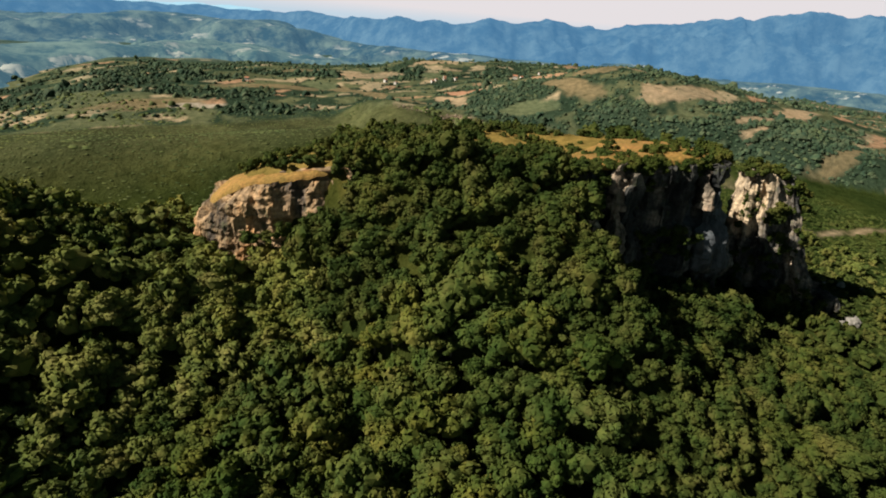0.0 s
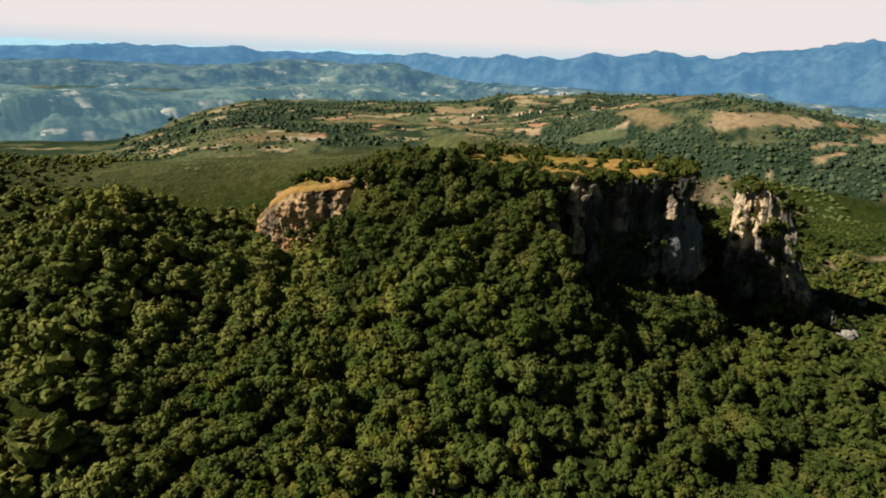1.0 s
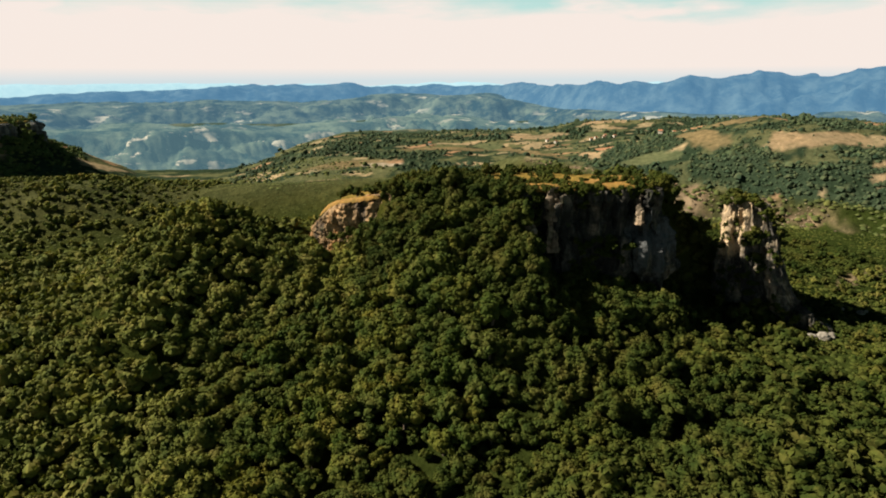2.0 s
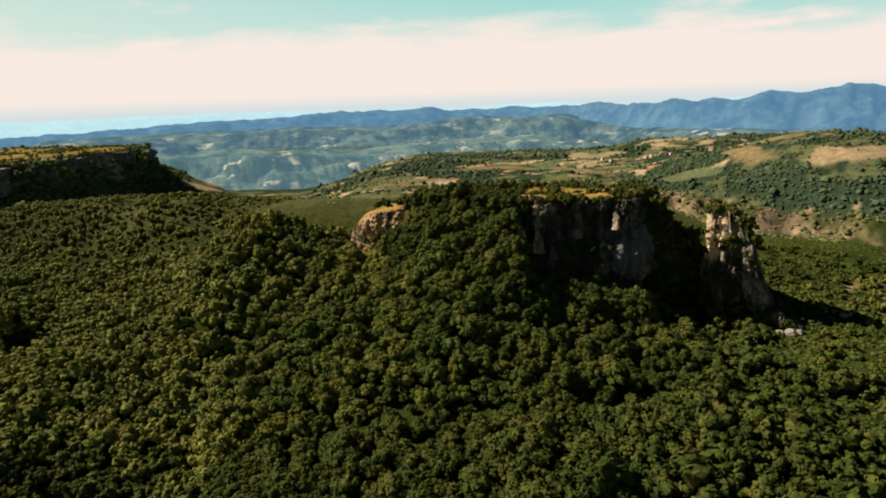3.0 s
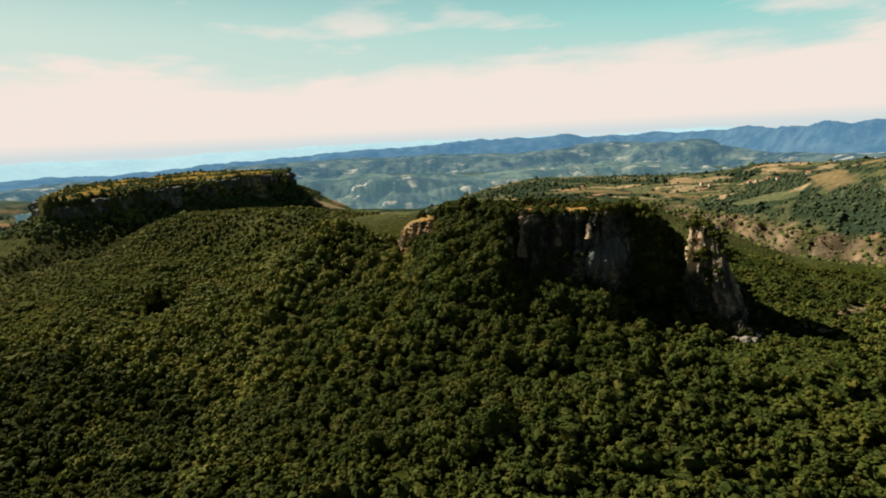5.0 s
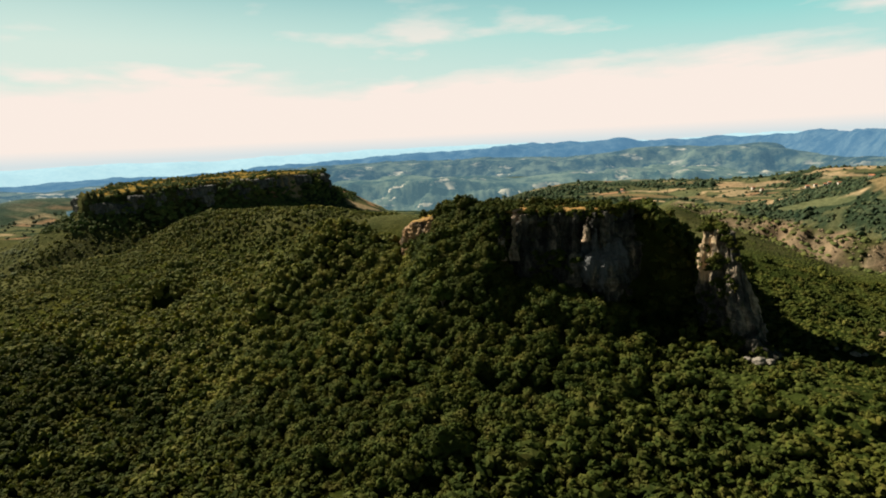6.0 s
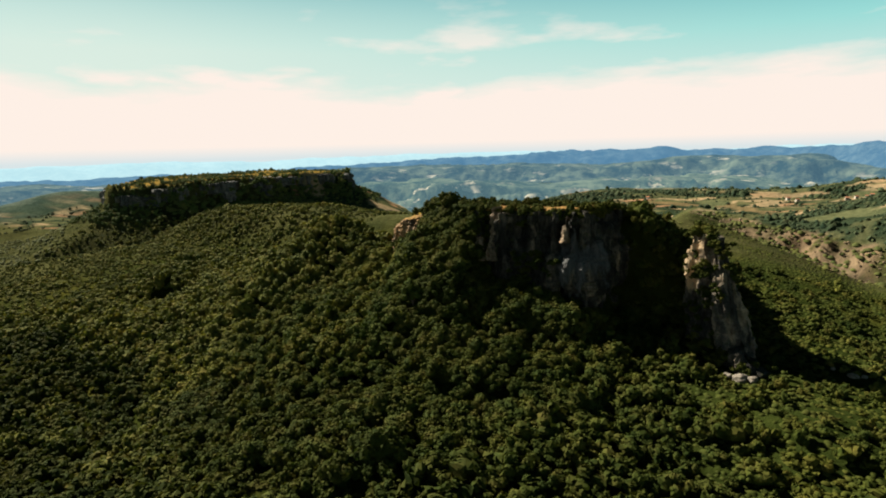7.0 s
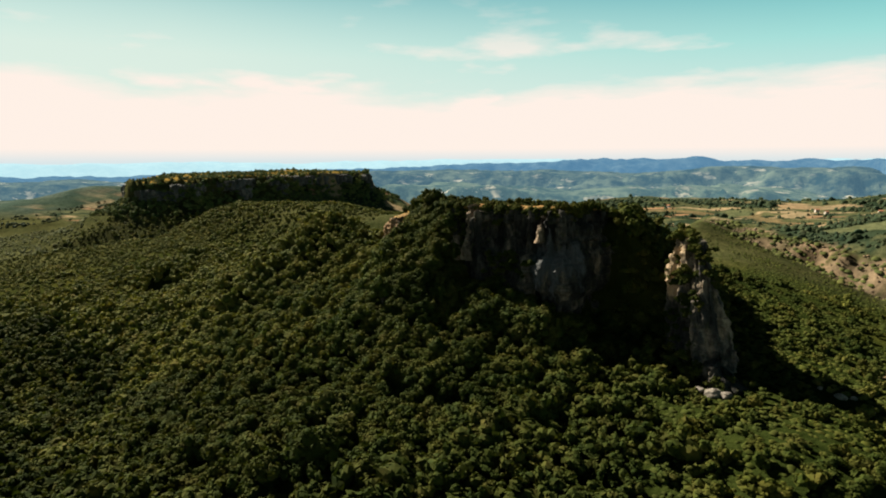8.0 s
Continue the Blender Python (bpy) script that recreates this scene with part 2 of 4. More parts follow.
j(mix(a, j, mix(a, j, vc.outputs["Color"], g1.outputs[0], 0.9, "MULTIPLY"), g2.outputs[0], 1.0, "MULTIPLY"), b.inputs["Base Color"])
bump = a("ShaderNodeBump")
bump.inputs["Strength"].default_value, bump.inputs["Distance"].default_value = 0.8, 1.2
j(n1.outputs["Fac"], bump.inputs["Height"])
j(bump.outputs[0], b.inputs["Normal"])
b.inputs["Roughness"].default_value = 1.0
b.inputs["Specular IOR Level"].default_value = 0.0


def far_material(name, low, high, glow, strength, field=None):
    """Plain distant hills; kilometres of lit air are painted in as emission."""
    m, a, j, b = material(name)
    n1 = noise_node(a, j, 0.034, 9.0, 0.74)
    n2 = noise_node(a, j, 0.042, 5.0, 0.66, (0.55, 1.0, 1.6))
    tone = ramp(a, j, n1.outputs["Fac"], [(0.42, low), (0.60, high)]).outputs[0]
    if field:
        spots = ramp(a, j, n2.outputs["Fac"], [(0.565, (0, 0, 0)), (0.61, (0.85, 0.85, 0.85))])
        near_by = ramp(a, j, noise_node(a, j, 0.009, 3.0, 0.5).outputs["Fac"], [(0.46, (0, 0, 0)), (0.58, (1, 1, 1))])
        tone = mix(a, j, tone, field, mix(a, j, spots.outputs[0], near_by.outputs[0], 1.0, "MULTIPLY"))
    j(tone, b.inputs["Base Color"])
    # haze added as a glow of the hills' own surface
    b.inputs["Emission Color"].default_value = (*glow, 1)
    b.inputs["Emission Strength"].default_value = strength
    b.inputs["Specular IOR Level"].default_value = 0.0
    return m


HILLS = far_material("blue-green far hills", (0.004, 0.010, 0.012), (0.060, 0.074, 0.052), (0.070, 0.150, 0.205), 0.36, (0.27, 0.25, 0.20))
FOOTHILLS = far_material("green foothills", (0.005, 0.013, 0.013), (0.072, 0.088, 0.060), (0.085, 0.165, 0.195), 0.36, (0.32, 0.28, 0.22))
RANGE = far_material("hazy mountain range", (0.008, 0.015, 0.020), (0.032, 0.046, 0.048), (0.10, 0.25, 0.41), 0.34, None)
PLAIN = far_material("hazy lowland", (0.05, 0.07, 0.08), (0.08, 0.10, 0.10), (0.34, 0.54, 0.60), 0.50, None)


# ---------------------------------------------------------------- shape of the land
def value_noise(x, y, seed):
    table = np.random.RandomState(seed).rand(256, 256)
    xi, yi = np.floor(x).astype(int), np.floor(y).astype(int)
    fx, fy = x - xi, y - yi
    fx, fy = fx * fx * (3 - 2 * fx), fy * fy * (3 - 2 * fy)
    t = lambda i, k: table[(xi + i) % 256, (yi + k) % 256]
    return (t(0, 0) * (1 - fx) + t(1, 0) * fx) * (1 - fy) + (t(0, 1) * (1 - fx) + t(1, 1) * fx) * fy


def fbm(x, y, seed, octaves=5, gain=0.5):
    total, amp, norm = np.zeros(np.broadcast(x, y).shape), 1.0, 0.0
    for o in range(octaves):
        total = total + amp * (value_noise(x * 2 ** o + 17.3 * o, y * 2 ** o + 5.1 * o, seed + o) - 0.5)
        norm, amp = norm + amp, amp * gain
    return total / norm * 2


MESA = np.array([(-54, 28), (-45, 21), (-34, 15), (-25, 7), (-12, -1), (-6, -6), (0, -9), (4, -8), (13, -8), (17, -9.5), (27, -10.5), (31, -4), (34, 6), (35, 26), (20, 40), (-30, 44), (-52, 37)], float)
def table_place(rows):
    """The second table stands beyond the wooded saddle."""
    return (np.array(rows, float) - (-320, 190)) * 1.07 + (-344, 215)


TABLE = table_place([(-250, 252), (-262, 222), (-272, 172), (-288, 128), (-325, 84), (-345, 98), (-395, 170), (-412, 250), (-335, 312), (-272, 290)])
SCAR = np.array([(58, 152), (88, 128), (112, 104), (134, 70), (150, 30)], float)


def outside(poly, x, y):
    """Signed distance to a polygon, negative inside."""
    best, inside = np.full(np.shape(x), 1e9), np.zeros(np.shape(x), bool)
    for (ax, ay), (bx, by) in zip(poly, np.roll(poly, -1, 0)):
        ex, ey = bx - ax, by - ay
        t = np.clip(((x - ax) * ex + (y - ay) * ey) / (ex * ex + ey * ey), 0, 1)
        best = np.minimum(best, np.hypot(x - ax - t * ex, y - ay - t * ey))
        if ay != by:
            inside ^= ((ay > y) != (by > y)) & (x < (bx - ax) * (y - ay) / (by - ay) + ax)
    return np.where(inside, -best, best)


def bell(x, y, cx, cy, rx, ry=None, turn=0.0):
    ry = ry or rx
    c, s = math.cos(radians(turn)), math.sin(radians(turn))
    u, v = (x - cx) * c + (y - cy) * s, -(x - cx) * s + (y - cy) * c
    return np.exp(-(u / rx) ** 2 - (v / ry) ** 2)


def step(v, lo, hi):
    t = np.clip((v - lo) / (hi - lo), 0, 1)
    return t * t * (3 - 2 * t)


def along(line, x, y):
    """Distance to an open line."""
    best = np.full(np.shape(x), 1e9)
    for (ax, ay), (bx, by) in zip(line, line[1:]):
        ex, ey = bx - ax, by - ay
        t = np.clip(((x - ax) * ex + (y - ay) * ey) / (ex * ex + ey * ey), 0, 1)
        best = np.minimum(best, np.hypot(x - ax - t * ex, y - ay - t * ey))
    return best


def land(x, y):
    """Height of the ground."""
    x, y = np.asarray(x, float), np.asarray(y, float)
    d, d2 = outside(MESA, x, y), outside(TABLE, x, y)
    dp = np.maximum(d, 0)
    near = -33.3 + 3.4 * np.clip(x, -300, 120) / 100 + 9.2 * np.clip(y, -130, 60) / 100 + 2.9 * np.exp(-dp / 25) + 10.0 * np.exp(-dp / 70)
    near = near + 20 * bell(x, y, -95, 33, 27, 21) + 9 * bell(x, y, -106, 0, 26) - 12 * bell(x, y, -115, -75, 55) - 5 * bell(x, y, -70, -95, 40)
    near = near + 4.5 * bell(x, y, 80, -48, 16) - 6.5 * bell(x, y, 41, -16, 10, 20)
    near = near + 4.5 * bell(x, y, -182, 10, 9, 14) - 6.0 * bell(x, y, -168, 5, 8, 12)
    # smooth green hill close behind, steep on its far side
    brow = y - 94 + 0.10 * (x + 90)
    shape = np.where(brow < 0, np.exp(-(brow / 26) ** 2), np.exp(-(brow / 62) ** 2))
    near = near + (16.5 + 5.0 * step(-x, 110, 170)) * shape * step(-x, -45, 10) * step(x, -330, -250)
    near = near + 5 * bell(x, y, -165, 150, 90, 60) - 5 * bell(x, y, 130, 10, 60, 70)
    # a spur running out to the right behind the rock, broken off along an eroded bank
    across = x * 0.66 + y * 0.75 - 150
    ragged = across + 7 * fbm(x / 10, y / 10, 33)
    fore, back = np.maximum(-8.0 - 0.29 * (x - 35), -29), np.clip(-13.0 - 0.11 * (x - 60), -21, -9)
    bank = fore + (back - fore) * step(ragged, -6, 5) - 1.2 * np.abs(fbm(x / 4, y / 4, 34)) * np.exp(-(across / 9) ** 2)
    hold = np.exp(-(np.maximum(np.abs(across + 4) - 14, 0) / 32) ** 2) * step(x, 22, 48) * step(-x, -190, -150)
    near = near - 5 * step(across, 0, 40) * step(x, 30, 60)
    near = near * (1 - hold) + bank * hold
    # country of fields: a low plateau, a round hill and a ridge with a village beyond
    plain = -20.5 + 5 * bell(x, y, -10, 330, 60, 40) - 17 * step(-x, 60, 160)
    fields = np.clip(step(y, 175, 262) * step(x, -330, -240) + step(across, 2, 26) * step(x, 40, 70), 0, 1) * step(-y, -560, -400)
    near = near * (1 - fields * (1 - hold)) + plain * fields * (1 - hold)
    rise = step(across, 3, 26)
    near = near + rise * (26 * bell(x, y, 176, 160, 70, 82) + 14 * bell(x, y, 270, 140, 80, 80) + 11 * bell(x, y, 170, 362, 130, 50) + 18 * bell(x, y, 330, 300, 120, 90) + 2.5 * fbm(x / 38, y / 38, 37))
    near = near + 30 * bell(x, y, -610, 225, 120, 85)
    near = near + 2.0 * fbm(x / 55, y / 55, 3) + 7 * fbm(x / 190, y / 190, 11) * step(np.hypot(x, y), 150, 420)
    # the rock table: wooded flanks, a low bluff at its left end, a cliff in front
    top = 6.4 + 0.8 * fbm(x / 22, y / 22, 21) + 0.9 * step(x, 14, 28) - 4.6 * step(-x, 20, 42) - 4.4 * step(-x, 44, 58)
    top = top - 0.13 * np.clip(y + 7 + 0.7 * np.minimum(x, 0), 0, 30) - 3.0 * step(-d, 1, 8) * step(-x, 38, 46)
    top = top - 2.2 * np.exp(np.minimum(d, 0) / 2.0) * step(-x, 32, 40)
    wooded = step(-x, -1, 9) * step(y, 60, 30) + step(y, -2, 6) * step(x, 29, 34) + step(y, 24, 36) * step(-x, -39, -20)
    wooded = np.clip(wooded, 0, 1)
    drop = 8.0 * step(-x, 38, 46) * step(y, 50, 30)
    flank = top - drop * step(dp, 0, 3) - dp * 0.92 - 1.2 * fbm(x / 14, y / 14, 31) * step(dp, 0, 8)
    shelf = -15.6 - 2.2 * step(x, 12, 22) - 5.0 * step(x, 20, 31) - 4.0 * step(x, 29, 39)
    dq = d + 3.0
    front = np.where(dq < 2.5, top - (top - shelf) * step(dq, 0, 2.5), shelf - 0.30 * np.maximum(dq - 5.5, 0))
    body = np.where(d < 0, wooded * top + (1 - wooded) * front, wooded * flank + (1 - wooded) * front)
    z = np.maximum(near, np.where(d < 45, body, -99))
    # the second rock table
    d2 = d2 + 5 * fbm(x / 26, y / 26, 43)
    talus = -9.0 + 2.5 * fbm(x / 30, y / 30, 45) - np.maximum(d2 - 3, 0) * 0.5
    tbody = np.where(d2 < 0, 6.0 + 2.6 * fbm(x / 40, y / 40, 41) - 5.5 * step(-y, -172, -97), np.where(d2 < 4, 6.0 - 14 * step(d2, 0, 4), talus))
    return np.maximum(z, np.where(d2 < 60, tbody, -99))


def spread(lo, hi, cell, reach, growth=1.11):
    """Grid lines: even between lo and hi, wider and wider out to reach."""
    mid = list(np.arange(lo, hi + cell / 2, cell))
    up, s = [], cell
    while (up[-1] if up else mid[-1]) < reach:
        s = min(s * growth, 160)
        up.append((up[-1] if up else mid[-1]) + s)
    down, s = [], cell
    while (down[-1] if down else mid[0]) > -reach:
        s = min(s * growth, 160)
        down.append((down[-1] if down else mid[0]) - s)
    return np.array(down[::-1] + mid + up)


def raw_mesh(name, verts, faces, mat, smooth=True):
    """A mesh from numpy arrays; faces is (n, 3) or (n, 4)."""
    verts, faces = np.asarray(verts, np.float32), np.asarray(faces, np.int32)
    me = bpy.data.meshes.new(name)
    k = faces.shape[1]
    me.vertices.add(len(verts))
    me.vertices.foreach_set("co", verts.ravel())
    me.loops.add(faces.size)
    me.loops.foreach_set("vertex_index", faces.ravel())
    me.polygons.add(len(faces))
    me.polygons.foreach_set("loop_start", np.arange(0, faces.size, k, dtype=np.int32))
    me.polygons.foreach_set("use_smooth", np.full(len(faces), smooth))
    me.update(calc_edges=True)
    me.materials.append(mat)
    return me


def grid_faces(nu, nv, wrap=False):
    u, v = np.meshgrid(np.arange(nu if wrap else nu - 1), np.arange(nv - 1), indexing="ij")
    u2 = (u + 1) % nu
    return np.stack([u * nv + v, u2 * nv + v, u2 * nv + v + 1, u * nv + v + 1], -1).reshape(-1, 4)


# ---------------------------------------------------------------- ground
gx, gy = spread(-460, 300, 3.0, 4300), spread(-130, 400, 3.0, 4300)
X, Y = np.meshgrid(gx, gy, indexing="ij")
Z = land(X, Y)
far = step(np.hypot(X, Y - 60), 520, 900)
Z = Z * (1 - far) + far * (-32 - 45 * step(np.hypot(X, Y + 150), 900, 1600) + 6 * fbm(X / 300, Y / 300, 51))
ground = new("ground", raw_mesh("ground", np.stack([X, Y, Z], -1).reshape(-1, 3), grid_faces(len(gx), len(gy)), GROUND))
tagged(ground, "wooded hillside and valley ground with dry grass and tilled fields", "ground", kind="structure")


def parcels(x, y, cx=17.0, cy=8.5):
    """A number for each irregular field that the land is divided into."""
    u, v = (0.94 * x + 0.34 * y) / cx, (-0.34 * x + 0.94 * y) / cy
    rs = np.random.RandomState(5)
    jx, jy, tone = rs.rand(128, 128), rs.rand(128, 128), rs.rand(128, 128)
    iu, iv = np.floor(u).astype(int), np.floor(v).astype(int)
    best, pick = np.full(x.shape, 1e9), np.zeros(x.shape)
    for a in (-1, 0, 1):
        for c in (-1, 0, 1):
            ku, kv = (iu + a) % 128, (iv + c) % 128
            q = (iu + a + jx[ku, kv] - u) ** 2 + (iv + c + jy[ku, kv] - v) ** 2
            pick = np.where(q < best, tone[ku, kv], pick)
            best = np.minimum(best, q)
    return pick


STRAW, OCHRE, CLAY, MEADOW, WOOD = (0.31, 0.225, 0.145), (0.17, 0.132, 0.075), (0.34, 0.185, 0.118), (0.100, 0.114, 0.062), (0.036, 0.054, 0.034)
# the largest fields and woods: centre, half axes, turn, colour
FIELDS = [(182, 120, 28, 9, -4, STRAW), (169, 170, 15, 9, 0, OCHRE), (141, 152, 8, 27, -4, OCHRE), (122, 234, 8, 17, 0, CLAY), (100, 212, 5, 24, -10, STRAW), (137, 122, 15, 13, 0, WOOD), (166, 88, 27, 8, -10, WOOD),
          (198, 88, 15, 4, 0, STRAW), (-58, 239, 26, 8, 0, OCHRE), (-36, 234, 13, 4, 0, (0.36, 0.30, 0.24)), (15, 286, 34, 8, 2, OCHRE), (-50, 316, 42, 19, 0, WOOD), (145, 316, 9, 8, 0, MEADOW), (163, 349, 15, 6, 0, STRAW),
          (168, 326, 9, 4, 0, STRAW), (68, 262, 6, 58, 20, OCHRE), (52, 300, 9, 14, 10, MEADOW), (10, 430, 60, 30, 0, WOOD), (90, 139, 21, 6, -33, WOOD), (108, 150, 17, 12, 0, MEADOW),
          (225, 150, 40, 22, 0, WOOD), (190, 60, 50, 12, -15, WOOD), (250, 95, 30, 7, 10, STRAW), (140, 99, 17, 8, 0, WOOD), (150, 70, 18, 8, -8, WOOD), (128, 84, 9, 3, -20, MEADOW), (205, 48, 22, 4, 5, OCHRE), (182, 76, 12, 2.6, 4, STRAW), (60, 350, 22, 9, 0, OCHRE), (100, 330, 26, 8, 0, STRAW)]


def in_field(x, y, row, wobble=72):
    fx, fy, rx, ry, turn, tone = row
    return bell(x + 5 * fbm(x / 13, y / 13, wobble), y + 5 * fbm(x / 13, y / 13, wobble + 1), fx, fy, rx, ry, turn)


def cover(x, y):
    """Base colour of what grows on the ground."""
    d, d2 = outside(MESA, x, y), outside(TABLE, x, y)
    col = np.empty(np.shape(x) + (3,))
    col[:] = (0.028, 0.036, 0.009)
    n = fbm(x / 30, y / 30, 61)
    col = col + (np.array((0.024, 0.018, 0.003))) * step(n, 0.0, 0.5)[..., None] + np.array((0.000, 0.003, 0.001)) * step(x, 40, 70)[..., None]
    # low scrub on the open hills
    open_hill = np.maximum(step(y, 62, 95), step(-x, 215, 300))
    col = col * (1 - open_hill[..., None]) + np.array((0.074, 0.078, 0.034)) * (1 - 0.15 * step(y, 80, 130) * step(-x, -30, 20))[..., None] * (0.85 + 0.5 * fbm(x / 18, y / 18, 63)[..., None]) * open_hill[..., None]
    # valley with fields
    across0 = x * 0.66 + y * 0.75 - 150
    valley = np.maximum(step(across0, 6, 9) * step(x, 30, 50), step(y + 8 * fbm(x / 25, y / 25, 98), 196, 206))
    valley = np.maximum(valley, step(-x, 440, 470) * step(y, 100, 130))
    pick = parcels(x + 10 * fbm(x / 40, y / 40, 71), y + 10 * fbm(x / 40, y / 40, 75) + 5 * fbm(x / 9, y / 9, 76))
    straw, clay, meadow, wood = (0.31, 0.24, 0.155), (0.33, 0.20, 0.125), (0.100, 0.106, 0.056), (0.030, 0.046, 0.028)
    patch = np.where((pick < 0.17)[..., None], straw, np.where((pick < 0.22)[..., None], clay, np.where((pick < 0.66)[..., None], meadow, wood)))
    copse = np.maximum(step(fbm(x / 32, y / 24, 95), 0.12, 0.18), step(across0, 10, 13) * step(-across0, -34, -28) * step(fbm(x / 20, y / 20, 96), -0.12, 0.0))[..., None]
    patch = patch * (1 - copse) + np.array(wood) * copse
    for row in FIELDS:
        inside = step(in_field(x, y, row), 0.33, 0.42)[..., None]
        patch = patch * (1 - inside) + np.array(row[5]) * inside
    col = col * (1 - valley[..., None]) + patch * valley[..., None]
    # far valley floor, distance haze painted into its base colour
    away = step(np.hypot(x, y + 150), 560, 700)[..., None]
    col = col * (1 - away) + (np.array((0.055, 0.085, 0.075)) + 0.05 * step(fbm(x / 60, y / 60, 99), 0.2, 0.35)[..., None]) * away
    # eroded bank
    across = x * 0.66 + y * 0.75 - 150
    raw = step(-np.abs(across + 1 + 9 * fbm(x / 12, y / 12, 65)) + 5 * fbm(x / 5, y / 5, 66), -7.0, -5.0) * step(x, 40, 50) * step(-x, -156, -140)
    raw = (raw * step(fbm(x / 7, y / 7, 68) + 0.35 + 0.3 * step(x, 72, 112), 0.18, 0.40))[..., None]
    col = col * (1 - raw) + np.array((0.175, 0.13, 0.09)) * (1 + 1.2 * fbm(x / 4, y / 4, 67))[..., None] * raw
    # a dirt track across the open ground
    track = step(-along(np.array([(98, 2), (112, 12), (126, 13), (160, 6)], float), x, y), -2.0, -0.8)[..., None]
    col = col * (1 - track) + np.array((0.27, 0.20, 0.13)) * track
    # dry grass on the flat tops
    dry = np.maximum(step(-d - 5.5 * step(x, -5, 0) * step(-y, -16, -8), -1.0, 2.0), step(-d2, -1, 3))
    g = np.array((0.21, 0.145, 0.042))
    return col * (1 - dry[..., None]) + g * dry[..., None]


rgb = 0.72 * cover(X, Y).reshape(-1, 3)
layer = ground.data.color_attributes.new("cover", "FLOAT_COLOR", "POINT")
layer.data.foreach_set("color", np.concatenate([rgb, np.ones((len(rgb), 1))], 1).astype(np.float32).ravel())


# ---------------------------------------------------------------- distance
def soft_top(v):
    """Lets no spur rise far above its crest."""
    return np.where(v > 0.9, 0.9 + 0.22 * (1 - np.exp(-(np.maximum(v, 0.9) - 0.9) / 0.22)), v)


def ridge(name, label, mat, radius, az0, az1, crest, depth, seed, foot=-62.0, rough=0.75, n=760, m=46):
    """A chain of hills seen far off: crest(azimuth) gives its height in metres, radius(azimuth) its distance."""
    az = np.linspace(az0, az1, n)
    A, V = np.meshgrid(np.radians(az), np.linspace(0, 1, m), indexing="ij")
    top = crest(az)[:, None]
    r = radius(az)[:, None]
    rr = r + (V - 0.55) * depth
    prof = np.sin(np.clip(V / 0.55, 0, 1) * math.pi / 2) ** 1.2 * (V <= 0.55) + (V > 0.55) * np.cos(np.clip((V - 0.55) / 0.45, 0, 1) * math.pi / 2)
    spur = fbm(np.sin(A) * rr / (0.24 * depth), np.cos(A) * rr / (0.19 * depth), seed, 6, 0.58)
    zz = foot + (top - foot) * soft_top(np.maximum(0, prof * (1 + rough * spur * np.clip(np.abs(V - 0.55) / 0.16, 0.12, 1))))
    verts = np.stack([np.sin(A) * rr, np.cos(A) * rr - 150, zz], -1).reshape(-1, 3)
    ob = new(name, raw_mesh(name, verts, grid_faces(n, m)[:, ::-1], mat))
    return tagged(ob, label, "mountains", kind="structure")


def peaks(q, *rows):
    return sum(h * np.exp(-((q - c) / s) ** 2) for c, s, h in rows)


def crest_range(q):
    f = fbm(q / 6.0, q * 0 + 0.3, 91, 4)
    sharp = 1 - np.abs(fbm(q / 3.6, q * 0 + 2.7, 191, 4))
    horn = sum(h * np.maximum(0, 1 - np.abs(q - c) / s) for c, s, h in ((-14, 3.0, 6), (-8.5, 2.4, 5), (-3.5, 1.9, 7), (0.6, 2.0, 6), (5.6, 2.4, 6), (9.5, 2.0, 5), (13.5, 2.2, 7), (20, 2.6, 6), (33, 3, 6), (41, 3, 7)))
    return 3 + 3 * f + 9 * sharp + 0.7 * horn + 2.2 * fbm(q / 0.9, q * 0 + 4.4, 192, 4) - 16 * step(-q, 12, 34) - 14 * step(-q, 32, 46) + peaks(q, (13, 4, 5), (24, 5, 7), (31, 5, 9), (44, 6, 9)) + 5 * step(q, 8, 22) + 11 * step(q, 24, 36) + 30 * step(q, 36, 51) + 24 * step(q, 46, 62)


def crest_hills(q):
    f = fbm(q / 8.0, q * 0 + 7.3, 97, 5)
    return -10 + 6 * f - 8 * step(-q, 34, 60) + peaks(q, (-22, 7, 4), (-3, 6, 8), (8, 6, 8))


def crest_low(q):
    f = fbm(q / 10.0, q * 0 + 3.3, 93, 4)
    return -22 + 10 * f + peaks(q, (-30, 8, 6), (0, 9, 4))


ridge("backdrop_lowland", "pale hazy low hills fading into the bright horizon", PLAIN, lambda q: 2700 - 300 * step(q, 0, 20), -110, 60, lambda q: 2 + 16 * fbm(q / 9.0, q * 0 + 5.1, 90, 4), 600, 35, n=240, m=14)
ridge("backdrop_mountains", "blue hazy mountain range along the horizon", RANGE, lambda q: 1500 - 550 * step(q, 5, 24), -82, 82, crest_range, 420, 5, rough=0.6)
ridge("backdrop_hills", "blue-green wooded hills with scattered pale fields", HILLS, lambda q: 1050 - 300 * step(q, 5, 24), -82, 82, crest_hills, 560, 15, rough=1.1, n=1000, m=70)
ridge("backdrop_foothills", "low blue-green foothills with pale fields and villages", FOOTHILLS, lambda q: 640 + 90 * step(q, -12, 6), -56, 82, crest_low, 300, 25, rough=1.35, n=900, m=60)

# ---------------------------------------------------------------- rock
def densify(poly, gap):
    pts = []
    for p, q in zip(poly, np.roll(poly, -1, 0)):
        k = max(1, int(np.hypot(*(q - p)) / gap))
        pts += [p + (q - p) * i / k for i in range(k)]
    return np.array(pts)


